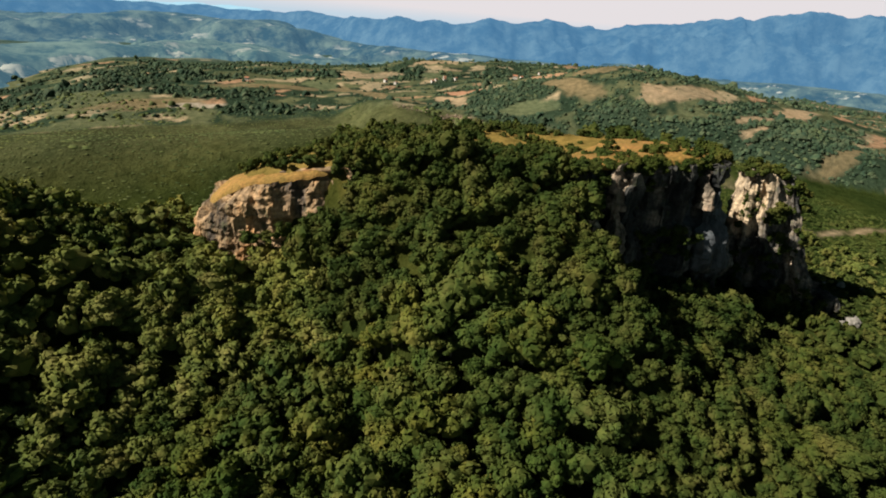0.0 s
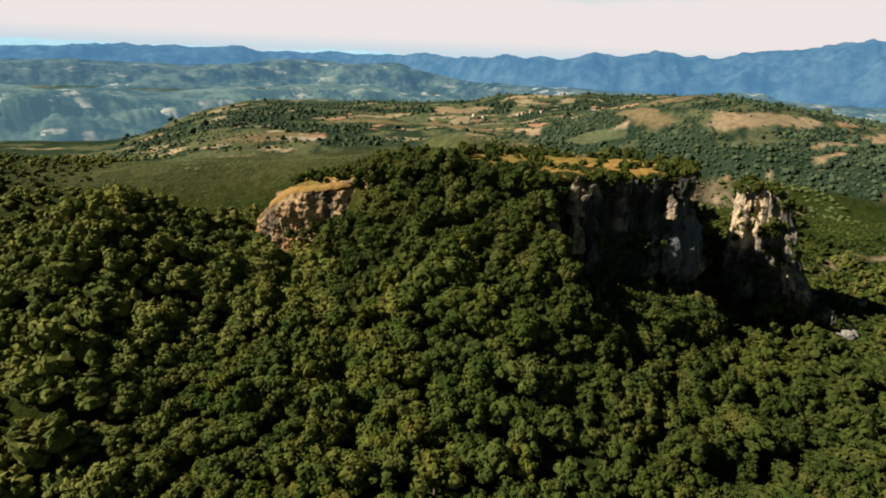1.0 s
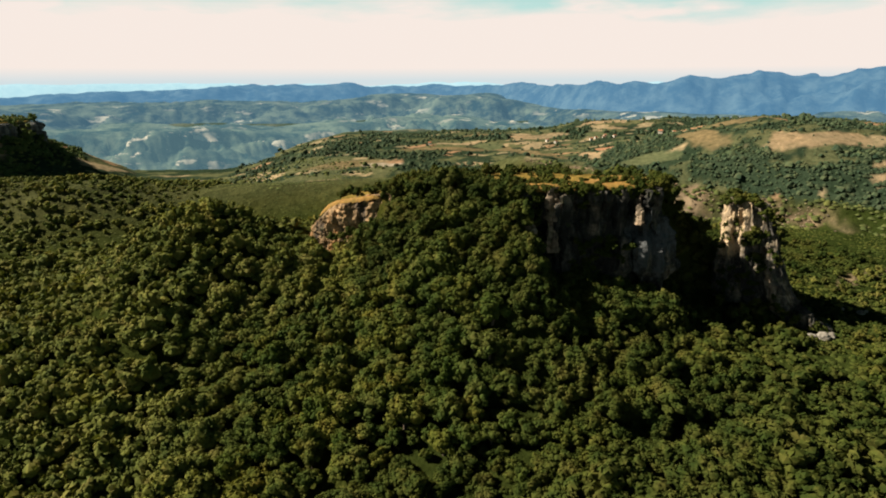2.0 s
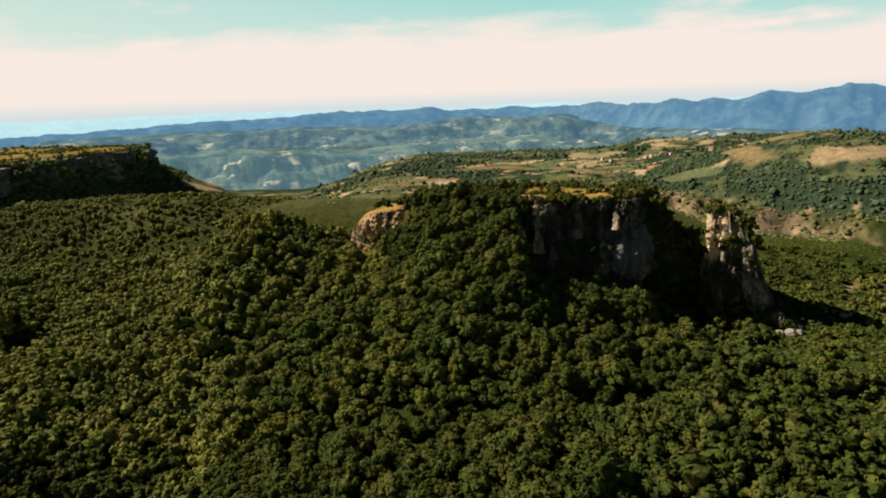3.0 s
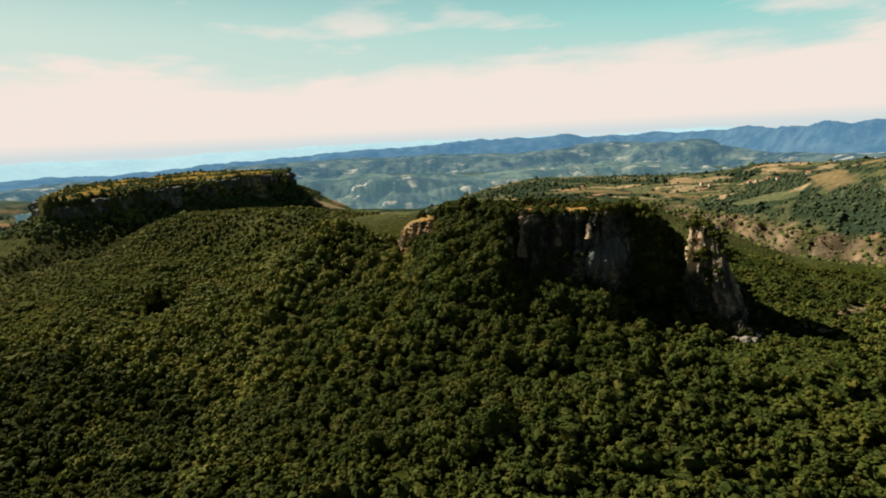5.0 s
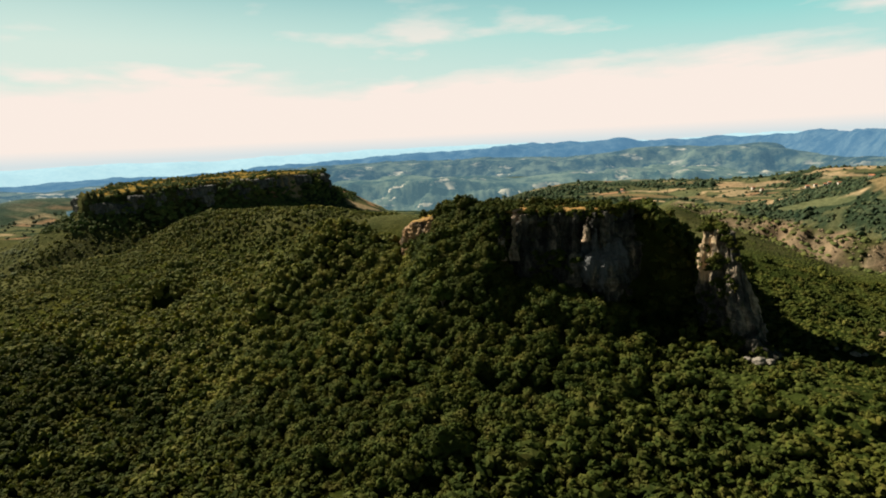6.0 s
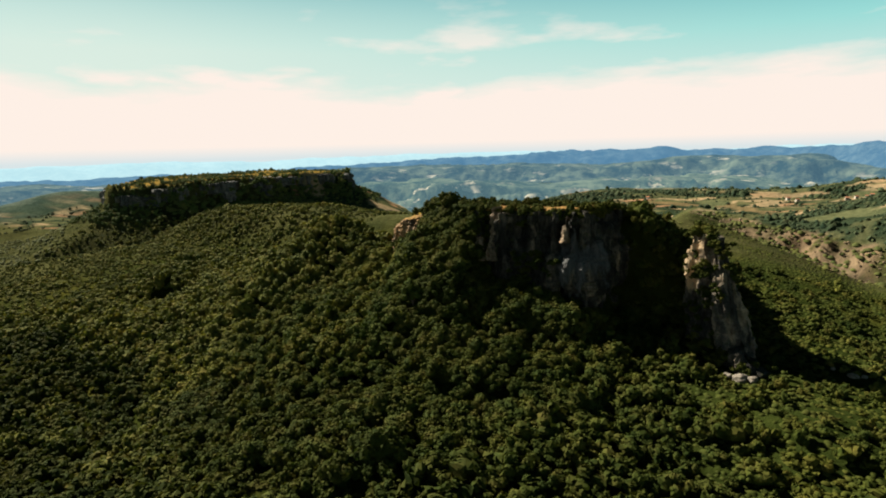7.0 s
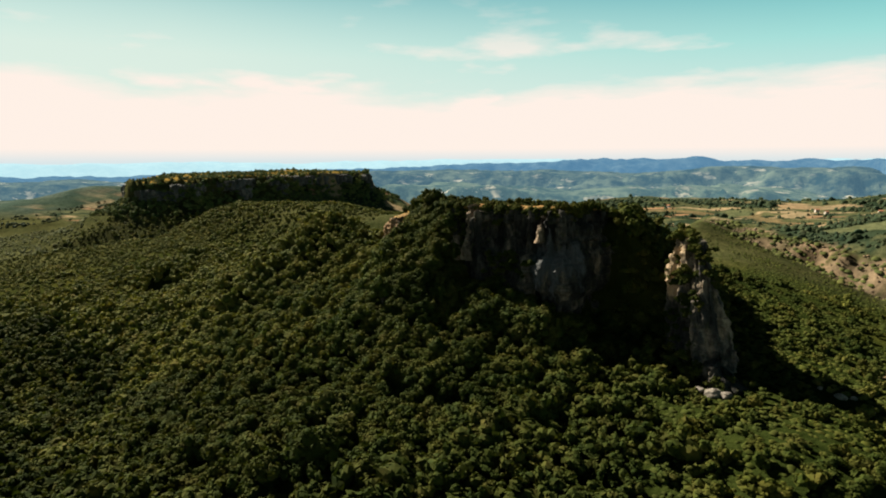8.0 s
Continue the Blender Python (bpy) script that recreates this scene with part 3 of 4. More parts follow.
def rock_body(name, poly, base, top, seed, taper=0.08, gap=0.55, rise=0.6, rough=1.0, cracks=1.0, lean=(0.0, 0.0), narrow=None, mat=None, shelf=None, size=1.0, crown=None, dish=0.0):
    """A cliff-sided rock: a footprint raised to its top, with beds, cracks and hollows. narrow(h) scales the outline at relative height h."""
    ring = densify(np.array(poly, float), gap)
    for _ in range(2):
        ring = (np.roll(ring, 1, 0) + 2 * ring + np.roll(ring, -1, 0)) / 4
    n = len(ring)
    mid = ring.mean(0)
    tang = np.roll(ring, -1, 0) - np.roll(ring, 1, 0)
    norm = np.stack([tang[:, 1], -tang[:, 0]], 1)
    norm /= np.linalg.norm(norm, axis=1)[:, None]
    area = np.sum(ring[:, 0] * np.roll(ring[:, 1], -1) - np.roll(ring[:, 0], -1) * ring[:, 1])
    norm *= 1 if area > 0 else -1
    run = np.concatenate([[0], np.cumsum(np.linalg.norm(np.diff(ring, axis=0), axis=1))])
    upper = None
    if crown is not None:
        c = np.array(crown, float)
        c = np.concatenate([c, c[:1]])
        arc = np.concatenate([[0], np.cumsum(np.linalg.norm(np.diff(c, axis=0), axis=1))])
        want = np.concatenate([[0], np.cumsum(np.linalg.norm(np.diff(ring, axis=0), axis=1))])
        want = want / (want[-1] + gap) * arc[-1]
        upper = np.column_stack([np.interp(want, arc, c[:, 0]), np.interp(want, arc, c[:, 1])])
    tops = top(ring[:, 0], ring[:, 1]) if callable(top) else np.full(n, float(top))
    m = max(8, int((tops.max() - base) / rise))
    rows = []
    for k in range(m + 1):
        h = k / m
        z = base + (tops - base) * h
        s = run
        big = fbm(s / 7.0, z / 16.0, seed, 4)
        crack = -np.abs(fbm(s / 2.6, z / 22.0, seed + 7, 4))
        beds = fbm(s / 30.0, z / 1.6, seed + 13, 3)
        fine = fbm(s / 1.1, z / 0.9, seed + 19, 3)
        col = s / (5.5 * size) + 0.5 * fbm(s / 9.0, z / 14.0, seed + 23, 3)
        block = value_noise(np.floor(col) * 3.7, np.floor(z / (4.5 * size) + 0.6 * value_noise(np.floor(col) * 2.3, z * 0, seed)) * 2.9, seed + 29) - 0.5
        off = 2.4 * size * rough * block + rough * (2.6 * big + 0.6 * beds + 0.6 * fine) + cracks * 1.9 * (crack + 0.18) - taper * (z - base) - 0.9 * max(0, h - 0.93) / 0.07
        if shelf:
            off = off + shelf(ring[:, 0], ring[:, 1], z)
        scale = narrow(h) if narrow else 1.0
        base_ring = ring if upper is None else ring + (upper - ring) * h ** 0.75
        xy = mid + (base_ring - mid) * scale + norm * off[:, None] + np.array(lean) * h
        rows.append(np.column_stack([xy, z]))
    for inset, up in ((0.85, 0.15 - dish), (0.45, 0.45 - 2 * dish), (0.15, 0.5 - 3 * dish)):
        last = rows[m]
        c = last[:, :2].mean(0)
        xy = c + (last[:, :2] - c) * inset
        rows.append(np.column_stack([xy, last[:, 2] + up + 0.5 * fbm(xy[:, 0] / 2, xy[:, 1] / 2, seed + 3)]))
    verts = np.stack(rows, 1).reshape(-1, 3)
    ob = new(name, raw_mesh(name, verts, grid_faces(n, len(rows), True), mat or ROCK, smooth=False))
    return ob


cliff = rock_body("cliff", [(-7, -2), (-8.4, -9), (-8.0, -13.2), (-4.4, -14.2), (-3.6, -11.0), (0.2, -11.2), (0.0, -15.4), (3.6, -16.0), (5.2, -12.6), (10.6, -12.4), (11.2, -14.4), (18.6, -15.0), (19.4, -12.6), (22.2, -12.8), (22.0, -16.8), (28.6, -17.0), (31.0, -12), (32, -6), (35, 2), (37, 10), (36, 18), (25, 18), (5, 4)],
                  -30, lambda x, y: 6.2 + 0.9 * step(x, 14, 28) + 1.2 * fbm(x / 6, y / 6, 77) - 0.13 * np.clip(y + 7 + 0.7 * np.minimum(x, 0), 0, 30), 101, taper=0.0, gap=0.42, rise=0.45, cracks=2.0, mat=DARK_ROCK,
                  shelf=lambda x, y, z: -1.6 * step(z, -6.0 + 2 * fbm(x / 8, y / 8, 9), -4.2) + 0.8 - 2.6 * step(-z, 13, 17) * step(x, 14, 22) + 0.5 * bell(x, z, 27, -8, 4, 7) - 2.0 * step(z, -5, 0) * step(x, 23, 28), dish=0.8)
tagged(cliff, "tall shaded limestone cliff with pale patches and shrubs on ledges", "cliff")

left_rock = rock_body("rock_outcrop", [(-57, 41), (-63, 35), (-63, 30), (-57, 24), (-50, 19.5), (-44, 16.5), (-38, 14.5), (-34, 15), (-36, 20), (-42, 27), (-50, 34)],
                      -20, lambda x, y: 1.2 + 0.25 * (x + 38) - 6.0 * step(-x, 54, 64) - 0.24 * np.maximum(0, (x + 48.5) * 0.53 + (y - 22) * 0.85 - 1) + 0.6 * fbm(x / 5, y / 5, 8),
                      202, taper=0.05, gap=0.4, rise=0.36, size=0.6, rough=0.9, mat=BLUFF_ROCK, dish=1.2, shelf=lambda x, y, z: -0.9 * step(z, -4.5, -3.8) + 0.6 * step(z, -8.5, -8.0) - 0.7 * step(z, -1.4, -0.9))
tagged(left_rock, "ochre and grey layered rock bluff below dry grass", "rock")

PILLAR_FOOT = [(52.0, -8.4), (51.6, -3), (54.5, 0), (61, -2), (69, -9), (72, -17), (69.5, -24), (61.5, -23), (61.0, -18.5), (56.2, -17), (55.8, -9.6)]
PILLAR_TOP = [(52.8, -5.8), (52.6, -2.6), (53.6, -0.6), (55.8, -0.8), (58.4, -4.0), (60.0, -9), (59.4, -11.6), (57.6, -11.4), (57.2, -9.6), (55.6, -9.2), (55.2, -6.2)]
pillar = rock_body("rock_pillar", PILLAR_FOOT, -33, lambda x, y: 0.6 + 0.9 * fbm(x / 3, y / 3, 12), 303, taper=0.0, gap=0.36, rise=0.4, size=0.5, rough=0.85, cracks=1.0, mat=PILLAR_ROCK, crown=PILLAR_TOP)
tagged(pillar, "tall free-standing limestone pillar with shrubs on its top", "rock pillar")

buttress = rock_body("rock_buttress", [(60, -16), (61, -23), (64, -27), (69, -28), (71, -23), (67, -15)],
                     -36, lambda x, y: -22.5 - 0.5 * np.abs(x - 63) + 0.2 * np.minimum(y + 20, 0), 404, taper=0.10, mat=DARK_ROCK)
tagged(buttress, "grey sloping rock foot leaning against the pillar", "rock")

red_rock = rock_body("small_crag", [(-20.5, 3), (-20, -1.5), (-17, -2.5), (-14.5, 0), (-15, 4)], -8, 2.8, 505, gap=0.4, taper=0.05)
tagged(red_rock, "small reddish crag showing between the trees", "rock")

# added pale slabs painting the cliff's sunlit west steps: outline, foot and top
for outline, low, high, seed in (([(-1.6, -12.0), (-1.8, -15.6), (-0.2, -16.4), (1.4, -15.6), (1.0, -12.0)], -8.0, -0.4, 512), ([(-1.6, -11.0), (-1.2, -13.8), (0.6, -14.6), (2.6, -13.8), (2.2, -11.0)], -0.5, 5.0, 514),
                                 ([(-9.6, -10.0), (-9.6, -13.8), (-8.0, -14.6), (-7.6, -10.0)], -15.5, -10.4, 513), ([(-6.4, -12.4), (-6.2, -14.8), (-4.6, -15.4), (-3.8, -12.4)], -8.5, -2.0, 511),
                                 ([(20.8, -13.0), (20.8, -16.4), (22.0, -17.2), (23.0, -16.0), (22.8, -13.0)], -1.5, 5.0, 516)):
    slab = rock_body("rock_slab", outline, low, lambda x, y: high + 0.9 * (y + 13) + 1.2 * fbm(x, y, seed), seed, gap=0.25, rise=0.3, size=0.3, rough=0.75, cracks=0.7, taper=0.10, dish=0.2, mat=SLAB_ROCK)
    tagged(slab, "added pale limestone slab painting a sunlit west face of the cliff", "rock", group="pale slabs of the cliff")


def grass_cap(host, poly, inset, lift, seed):
    """Dry grass hanging over a rock's brow: a lumpy cushion that follows the rim."""
    ring = densify(np.array(poly, float), 0.5)
    mid = ring.mean(0)
    rows = []
    for k, s in enumerate((1.0, 0.97, 0.90, 0.78, 0.6, 0.35, 0.05)):
        q = mid + (ring - mid) * (s - inset)
        z = lift(q[:, 0], q[:, 1]) - (1.0, 0.35, 0.1, 0.0, 0.0, 0.0, 0.0)[k] + 0.35 * fbm(q[:, 0] / 1.3, q[:, 1] / 1.3, seed, 3)
        rows.append(np.column_stack([q, z]))
    me = raw_mesh("grass_cap", np.stack(rows, 1).reshape(-1, 3), grid_faces(len(ring), len(rows), True), DRY_GRASS)
    cap = new("grass_cap", me)
    cap.parent = host
    cap["label"] = "ochre dry grass over the brow"
    return cap


DRY_GRASS, a, j, b = material("dry grass")
n1 = noise_node(a, j, 1.8, 6.0, 0.7)
n2 = noise_node(a, j, 0.25, 3.0, 0.6)
g1 = ramp(a, j, n1.outputs["Fac"], [(0.3, (0.10, 0.062, 0.016)), (0.5, (0.21, 0.118, 0.030)), (0.7, (0.31, 0.165, 0.045))])
g2 = ramp(a, j, n2.outputs["Fac"], [(0.35, (0.75, 0.85, 0.7)), (0.65, (1.1, 1.0, 1.0))])
j(mix(a, j, g1.outputs[0], g2.outputs[0], 1.0, "MULTIPLY"), b.inputs["Base Color"])
bump = a("ShaderNodeBump")
bump.inputs["Strength"].default_value, bump.inputs["Distance"].default_value = 0.8, 0.3
j(n1.outputs["Fac"], bump.inputs["Height"])
j(bump.outputs[0], b.inputs["Normal"])
grass_cap(left_rock, [(-55, 40), (-60.5, 34.5), (-60.5, 30), (-55, 24.5), (-49.5, 20.4), (-43, 17.2), (-39.5, 16.5), (-38, 20), (-41, 29), (-49, 38)], 0.13, lambda x, y: 1.6 + 0.25 * (x + 38) - 4.0 * step(-x, 53, 62) - 0.24 * np.maximum(0, (x + 48.5) * 0.53 + (y - 22) * 0.85 - 1), 77)
grass_cap(cliff, [(-6, -3), (-6.5, -8), (-4, -11), (0, -12), (4, -10.3), (12, -10.3), (16, -11.6), (24, -12.6), (27, -10.5), (29, -5), (33, 2), (35, 10), (34, 16), (25, 17), (5, 4)], 0.02, lambda x, y: 7.1 + 0.9 * step(x, 14, 28) - 0.13 * np.clip(y + 7 + 0.7 * np.minimum(x, 0), 0, 30), 79)

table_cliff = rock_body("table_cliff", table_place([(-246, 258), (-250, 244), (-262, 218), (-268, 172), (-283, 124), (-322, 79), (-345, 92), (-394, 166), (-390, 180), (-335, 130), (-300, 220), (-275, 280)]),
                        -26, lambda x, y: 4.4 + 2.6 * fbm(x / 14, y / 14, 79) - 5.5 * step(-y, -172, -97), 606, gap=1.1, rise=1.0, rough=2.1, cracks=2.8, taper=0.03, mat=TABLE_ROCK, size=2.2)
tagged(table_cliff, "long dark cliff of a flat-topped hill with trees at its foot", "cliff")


def boulder(name, x, y, size, seed, label):
    bm = bmesh.new()
    bmesh.ops.create_icosphere(bm, subdivisions=3, radius=1.0)
    for v in bm.verts:
        k = 1 + 0.35 * noise.noise(v.co * 1.3 + Vector((seed, 0, 0))) + 0.12 * noise.noise(v.co * 4 + Vector((0, seed, 0)))
        v.co = Vector((v.co.x * 1.25, v.co.y, v.co.z * 0.75)) * k * size
    me = bpy.data.meshes.new(name)
    bm.to_mesh(me)
    bm.free()
    me.materials.append(PALE)
    ob = new(name, me)
    ob.matrix_basis = pose(x, y, float(land(x, y)) + size * 0.35, 0, 0, seed * 40)
    return tagged(ob, label, "boulder", group="boulders below the pillar")


PALE, a, j, b = material("pale broken limestone")
n = noise_node(a, j, 1.6, 5.0, 0.65)
j(ramp(a, j, n.outputs["Fac"], [(0.35, (0.09, 0.08, 0.066)), (0.6, (0.20, 0.178, 0.15))]).outputs[0], b.inputs["Base Color"])
RUBBLE = rock_material("ochre-grey broken rock", [(0.36, (0.0800, 0.0640, 0.0440)), (0.48, (0.1440, 0.1080, 0.0720)), (0.58, (0.2240, 0.1680, 0.1120)), (0.7, (0.1920, 0.1200, 0.0640))], (0.4000, 0.3840, 0.3600))
for x, y, size, seed in ((65, -29.4, 1.4, 1), (67.4, -28.8, 1.1, 2), (62.4, -28.6, 0.9, 3), (88.0, -15.8, 0.9, 4), (90.2, -15.0, 0.6, 5), (84.5, -13.2, 0.5, 6), (93.0, -19.0, 0.6, 7), (35.5, -23.0, 1.5, 8)):
    boulder("boulder", x, y, size, seed, "pale broken limestone boulder lying among scrub")


# ---------------------------------------------------------------- trees
rng = np.random.RandomState(12)


def ico(div):
    bm = bmesh.new()
    bmesh.ops.create_icosphere(bm, subdivisions=div, radius=1.0)
    v, f = np.array([q.co[:] for q in bm.verts]), np.array([[q.index for q in w.verts] for w in bm.faces])
    bm.free()
    return v, f


ICO = {1: ico(1), 2: ico(2)}


def crown_shape(seed, leaves, leaf, lobes=11, div=1):
    """A broad uneven crown of radius about 1 standing on z = 0: leafy lobes of many sizes round a core, clothed with small bent leaf clumps."""
    r = np.random.RandomState(seed)
    centres, radii = [(0, 0, 0.62)], [0.62]
    for i in range(lobes):
        a = 2.4 * i + r.uniform(-0.4, 0.4)
        h = (i + 0.5) / lobes
        reach = 0.68 * math.sqrt(max(0.02, 1 - h ** 1.6)) * r.uniform(0.85, 1.12)
        centres.append((math.cos(a) * reach, math.sin(a) * reach, 0.45 + 0.78 * h + r.uniform(-0.08, 0.08)))
        radii.append(r.uniform(0.26, 0.44))
    centres, radii = np.array(centres), np.array(radii)
    V, F, count = [], [], 0
    for c, q in zip(centres, radii):
        sv, sf = ICO[div]
        body = c + sv * q * 0.84 * (1 + r.uniform(-0.2, 0.2, (len(sv), 1)))
        V.append(body)
        F.append(sf + count)
        count += len(body)
    w = radii ** 2
    which = r.choice(lobes + 1, leaves, p=w / w.sum())
    d = r.normal(size=(leaves, 3))
    d[:, 2] = np.abs(d[:, 2]) - 0.15
    out = centres[which] - np.array((0, 0, 0.5))
    d = d / np.linalg.norm(d, axis=1)[:, None] + 0.6 * out / (0.2 + np.linalg.norm(out, axis=1)[:, None])
    d /= np.linalg.norm(d, axis=1)[:, None]
    p = centres[which] + d * radii[which][:, None] * r.uniform(0.84, 1.12, (leaves, 1))
    nrm = d + 0.34 * r.normal(size=(leaves, 3))
    nrm /= np.linalg.norm(nrm, axis=1)[:, None]
    u = np.cross(nrm, r.normal(size=(leaves, 3)))
    u /= np.linalg.norm(u, axis=1)[:, None]
    v = np.cross(nrm, u)
    s = leaf * r.uniform(0.6, 1.3, (leaves, 1))
    bend = nrm * s * 0.4
    quad = np.stack([p - u * s - bend, p - v * s * 0.8, p + u * s - bend, p + v * s * 0.8], 1).reshape(-1, 3)
    V.append(quad)
    k = np.arange(leaves)[:, None] * 4 + count
    F.append(np.concatenate([k + np.array([[0, 1, 3]]), k + np.array([[1, 2, 3]])]))
    return np.concatenate(V), np.concatenate(F)


def shrub_shape(seed):
    """A low uneven bush: a dented dome with a few leaf tips."""
    r = np.random.RandomState(seed)
    V = [(0, 0, 1.0)]
    for k, (rad, z) in enumerate(((0.62, 0.78), (1.0, 0.1))):
        for i in range(5):
            a = i * 2 * math.pi / 5 + k * 0.6
            q = rad * r.uniform(0.75, 1.25)
            V.append((math.cos(a) * q, math.sin(a) * q, z * r.uniform(0.75, 1.2)))
    F = []
    for i in range(5):
        n = (i + 1) % 5
        F += [(0, 1 + i, 1 + n), (1 + i, 6 + i, 1 + n), (1 + n, 6 + i, 6 + n)]
    return np.array(V), np.array(F)


NEAR_CROWNS = [crown_shape(500 + i, 250, 0.112, 11) for i in range(10)]
BUSHES = [crown_shape(550 + i, 95, 0.16, 6) for i in range(8)]
MID_CROWNS = [crown_shape(600 + i, 46, 0.175, 4) for i in range(8)]
TINY_CROWNS = [crown_shape(750 + i, 12, 0.25, 3) for i in range(6)]
FAR_CROWNS = [crown_shape(700 + i, 22, 0.22, 4) for i in range(6)]
SHRUBS = [shrub_shape(800 + i) for i in range(6)]


def plant(points, radius, shapes, seed, squash=(0.72, 1.1), sink=0.35):
    """Crowns of given radii at points (x, y, z), joined into one pair of arrays."""
    r = np.random.RandomState(seed)
    V, F, base = [], [], 0
    pick = r.randint(len(shapes), size=len(points))
    for k, (sv, sf) in enumerate(shapes):
        pts, rad = points[pick == k], radius[pick == k]
        if not len(pts):
            continue
        a = r.uniform(0, 2 * math.pi, len(pts))
        c, s = np.cos(a)[:, None], np.sin(a)[:, None]
        x, y, z = sv[:, 0][None], sv[:, 1][None], sv[:, 2][None]
        h = r.uniform(*squash, len(pts))[:, None]
        R = rad[:, None]
        ax = r.uniform(0.8, 1.25, len(pts))[:, None]
        x, y = x * ax, y / ax
        up = r.normal(0, 0.16, len(pts))[:, None]
        q = np.stack([pts[:, 0:1] + R * (x * c - y * s), pts[:, 1:2] + R * (x * s + y * c), pts[:, 2:3] + R * h * (z - sink + up)], -1)
        V.append(q.reshape(-1, 3))
        F.append((sf[None] + (np.arange(len(pts)) * len(sv))[:, None, None] + base).reshape(-1, 3))
        base += q.shape[0] * q.shape[1]
    return np.concatenate(V), np.concatenate(F)


def scatter(x0, x1, y0, y1, gap, seed, jitter=0.42):
    """An uneven stand of points, about one to every gap metres."""
    r = np.random.RandomState(seed)
    xs, ys = np.meshgrid(np.arange(x0, x1, gap), np.arange(y0, y1, gap * 0.87), indexing="ij")
    xs = xs + (np.arange(xs.shape[1]) % 2)[None] * gap / 2
    p = np.stack([xs, ys], -1).reshape(-1, 2) + r.uniform(-jitter, jitter, (xs.size, 2)) * gap
    return p


ROCKS = [np.array(q, float) for q in ([(-8, -6), (-8, -10), (-4, -13.5), (0, -14.5), (4, -12.5), (12, -12.5), (16, -14.5), (26, -15.5), (30, -12), (35, -2), (37, 6), (20, 0)],
                                      [(50, -6), (53, 0), (60, -1), (67, -9), (70, -17), (67, -22.5), (59, -21), (52, -13)], [(60, -16), (61, -23), (64, -27), (69, -28), (70, -23), (66, -15)], [(-60, 36), (-61.5, 29), (-56, 23), (-50, 19), (-44, 16), (-38, 14.2), (-36, 18), (-45, 28)])]


def free(p, gap=0.0):
    """Points that stand on soil, not inside rock."""
    keep = np.ones(len(p), bool)
    for q in ROCKS:
        keep &= outside(q, p[:, 0], p[:, 1]) > gap
    return keep


def slope(x, y):
    return np.hypot(land(x + 1.5, y) - land(x - 1.5, y), land(x, y + 1.5) - land(x, y - 1.5)) / 3


# woodland on the near slopes
main = scatter(-215, 125, -118, 62, 3.35, 1)
p = np.concatenate([main, scatter(-70, 55, -30, 62, 3.3, 51)])
d = outside(MESA, p[:, 0], p[:, 1])
size_map = fbm(p[:, 0] / 16, p[:, 1] / 16, 81)
gap_rng = np.random.RandomState(4).rand(len(p))
keep = free(p, 0.6) & (d > 0.8)
scrubby = step(p[:, 0], 40, 80) * step(p[:, 1], -85, -40)
extra = np.arange(len(p)) >= len(main)
keep &= ~extra | (d < 26)
keep &= gap_rng > 0.03 + 0.30 * scrubby
keep &= np.hypot(p[:, 0] - 65, p[:, 1] + 29.5) > 3.4
keep &= ~((p[:, 0] < -50) & (p[:, 0] > -66) & (d < 4.5) & (p[:, 1] < 36))
keep &= np.hypot(p[:, 0] + 172, p[:, 1] - 3) > 4
keep &= (p[:, 1] < 54 - 0.1 * (p[:, 0] + 90)) | (p[:, 0] > -40) | (p[:, 0] < -118 + 12 * size_map)
p, size_map, d, scrubby = p[keep], size_map[keep], d[keep], scrubby[keep]
radius = (2.9 + 1.2 * size_map) * np.exp(np.random.RandomState(6).normal(0, 0.27, len(p))) * (1 - 0.5 * scrubby) * (1 - 0.22 * step(-p[:, 0], 150, 215))
radius = np.clip(radius, 1.1, 5.0)
P3 = np.column_stack([p, land(p[:, 0], p[:, 1])])
# the stand that the path passes closest by is built tree by tree
own = (p[:, 0] > -75) & (p[:, 0] < -18) & (p[:, 1] > -52) & (p[:, 1] < -4)
pick = np.flatnonzero(own)[:290]
single = np.zeros(len(p), bool)
single[pick] = True
lump = 1.7 * fbm(p[:, 0] / 9, p[:, 1] / 9, 84, 3)
P3[:, 2] += np.where(single, np.clip(lump, -0.5, 0.0), np.maximum(lump, -0.7))
rest_near = ~single & (np.hypot(p[:, 0] + 25, p[:, 1] + 25) < 66)
rest_far = ~single & ~rest_near
# where the sunlit-coloured leaf copy goes, by position and patchy noise
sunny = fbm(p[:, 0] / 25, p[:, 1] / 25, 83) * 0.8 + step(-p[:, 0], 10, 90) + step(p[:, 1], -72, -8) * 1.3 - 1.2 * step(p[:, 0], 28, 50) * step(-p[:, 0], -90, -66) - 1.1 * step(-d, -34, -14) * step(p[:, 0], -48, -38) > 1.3
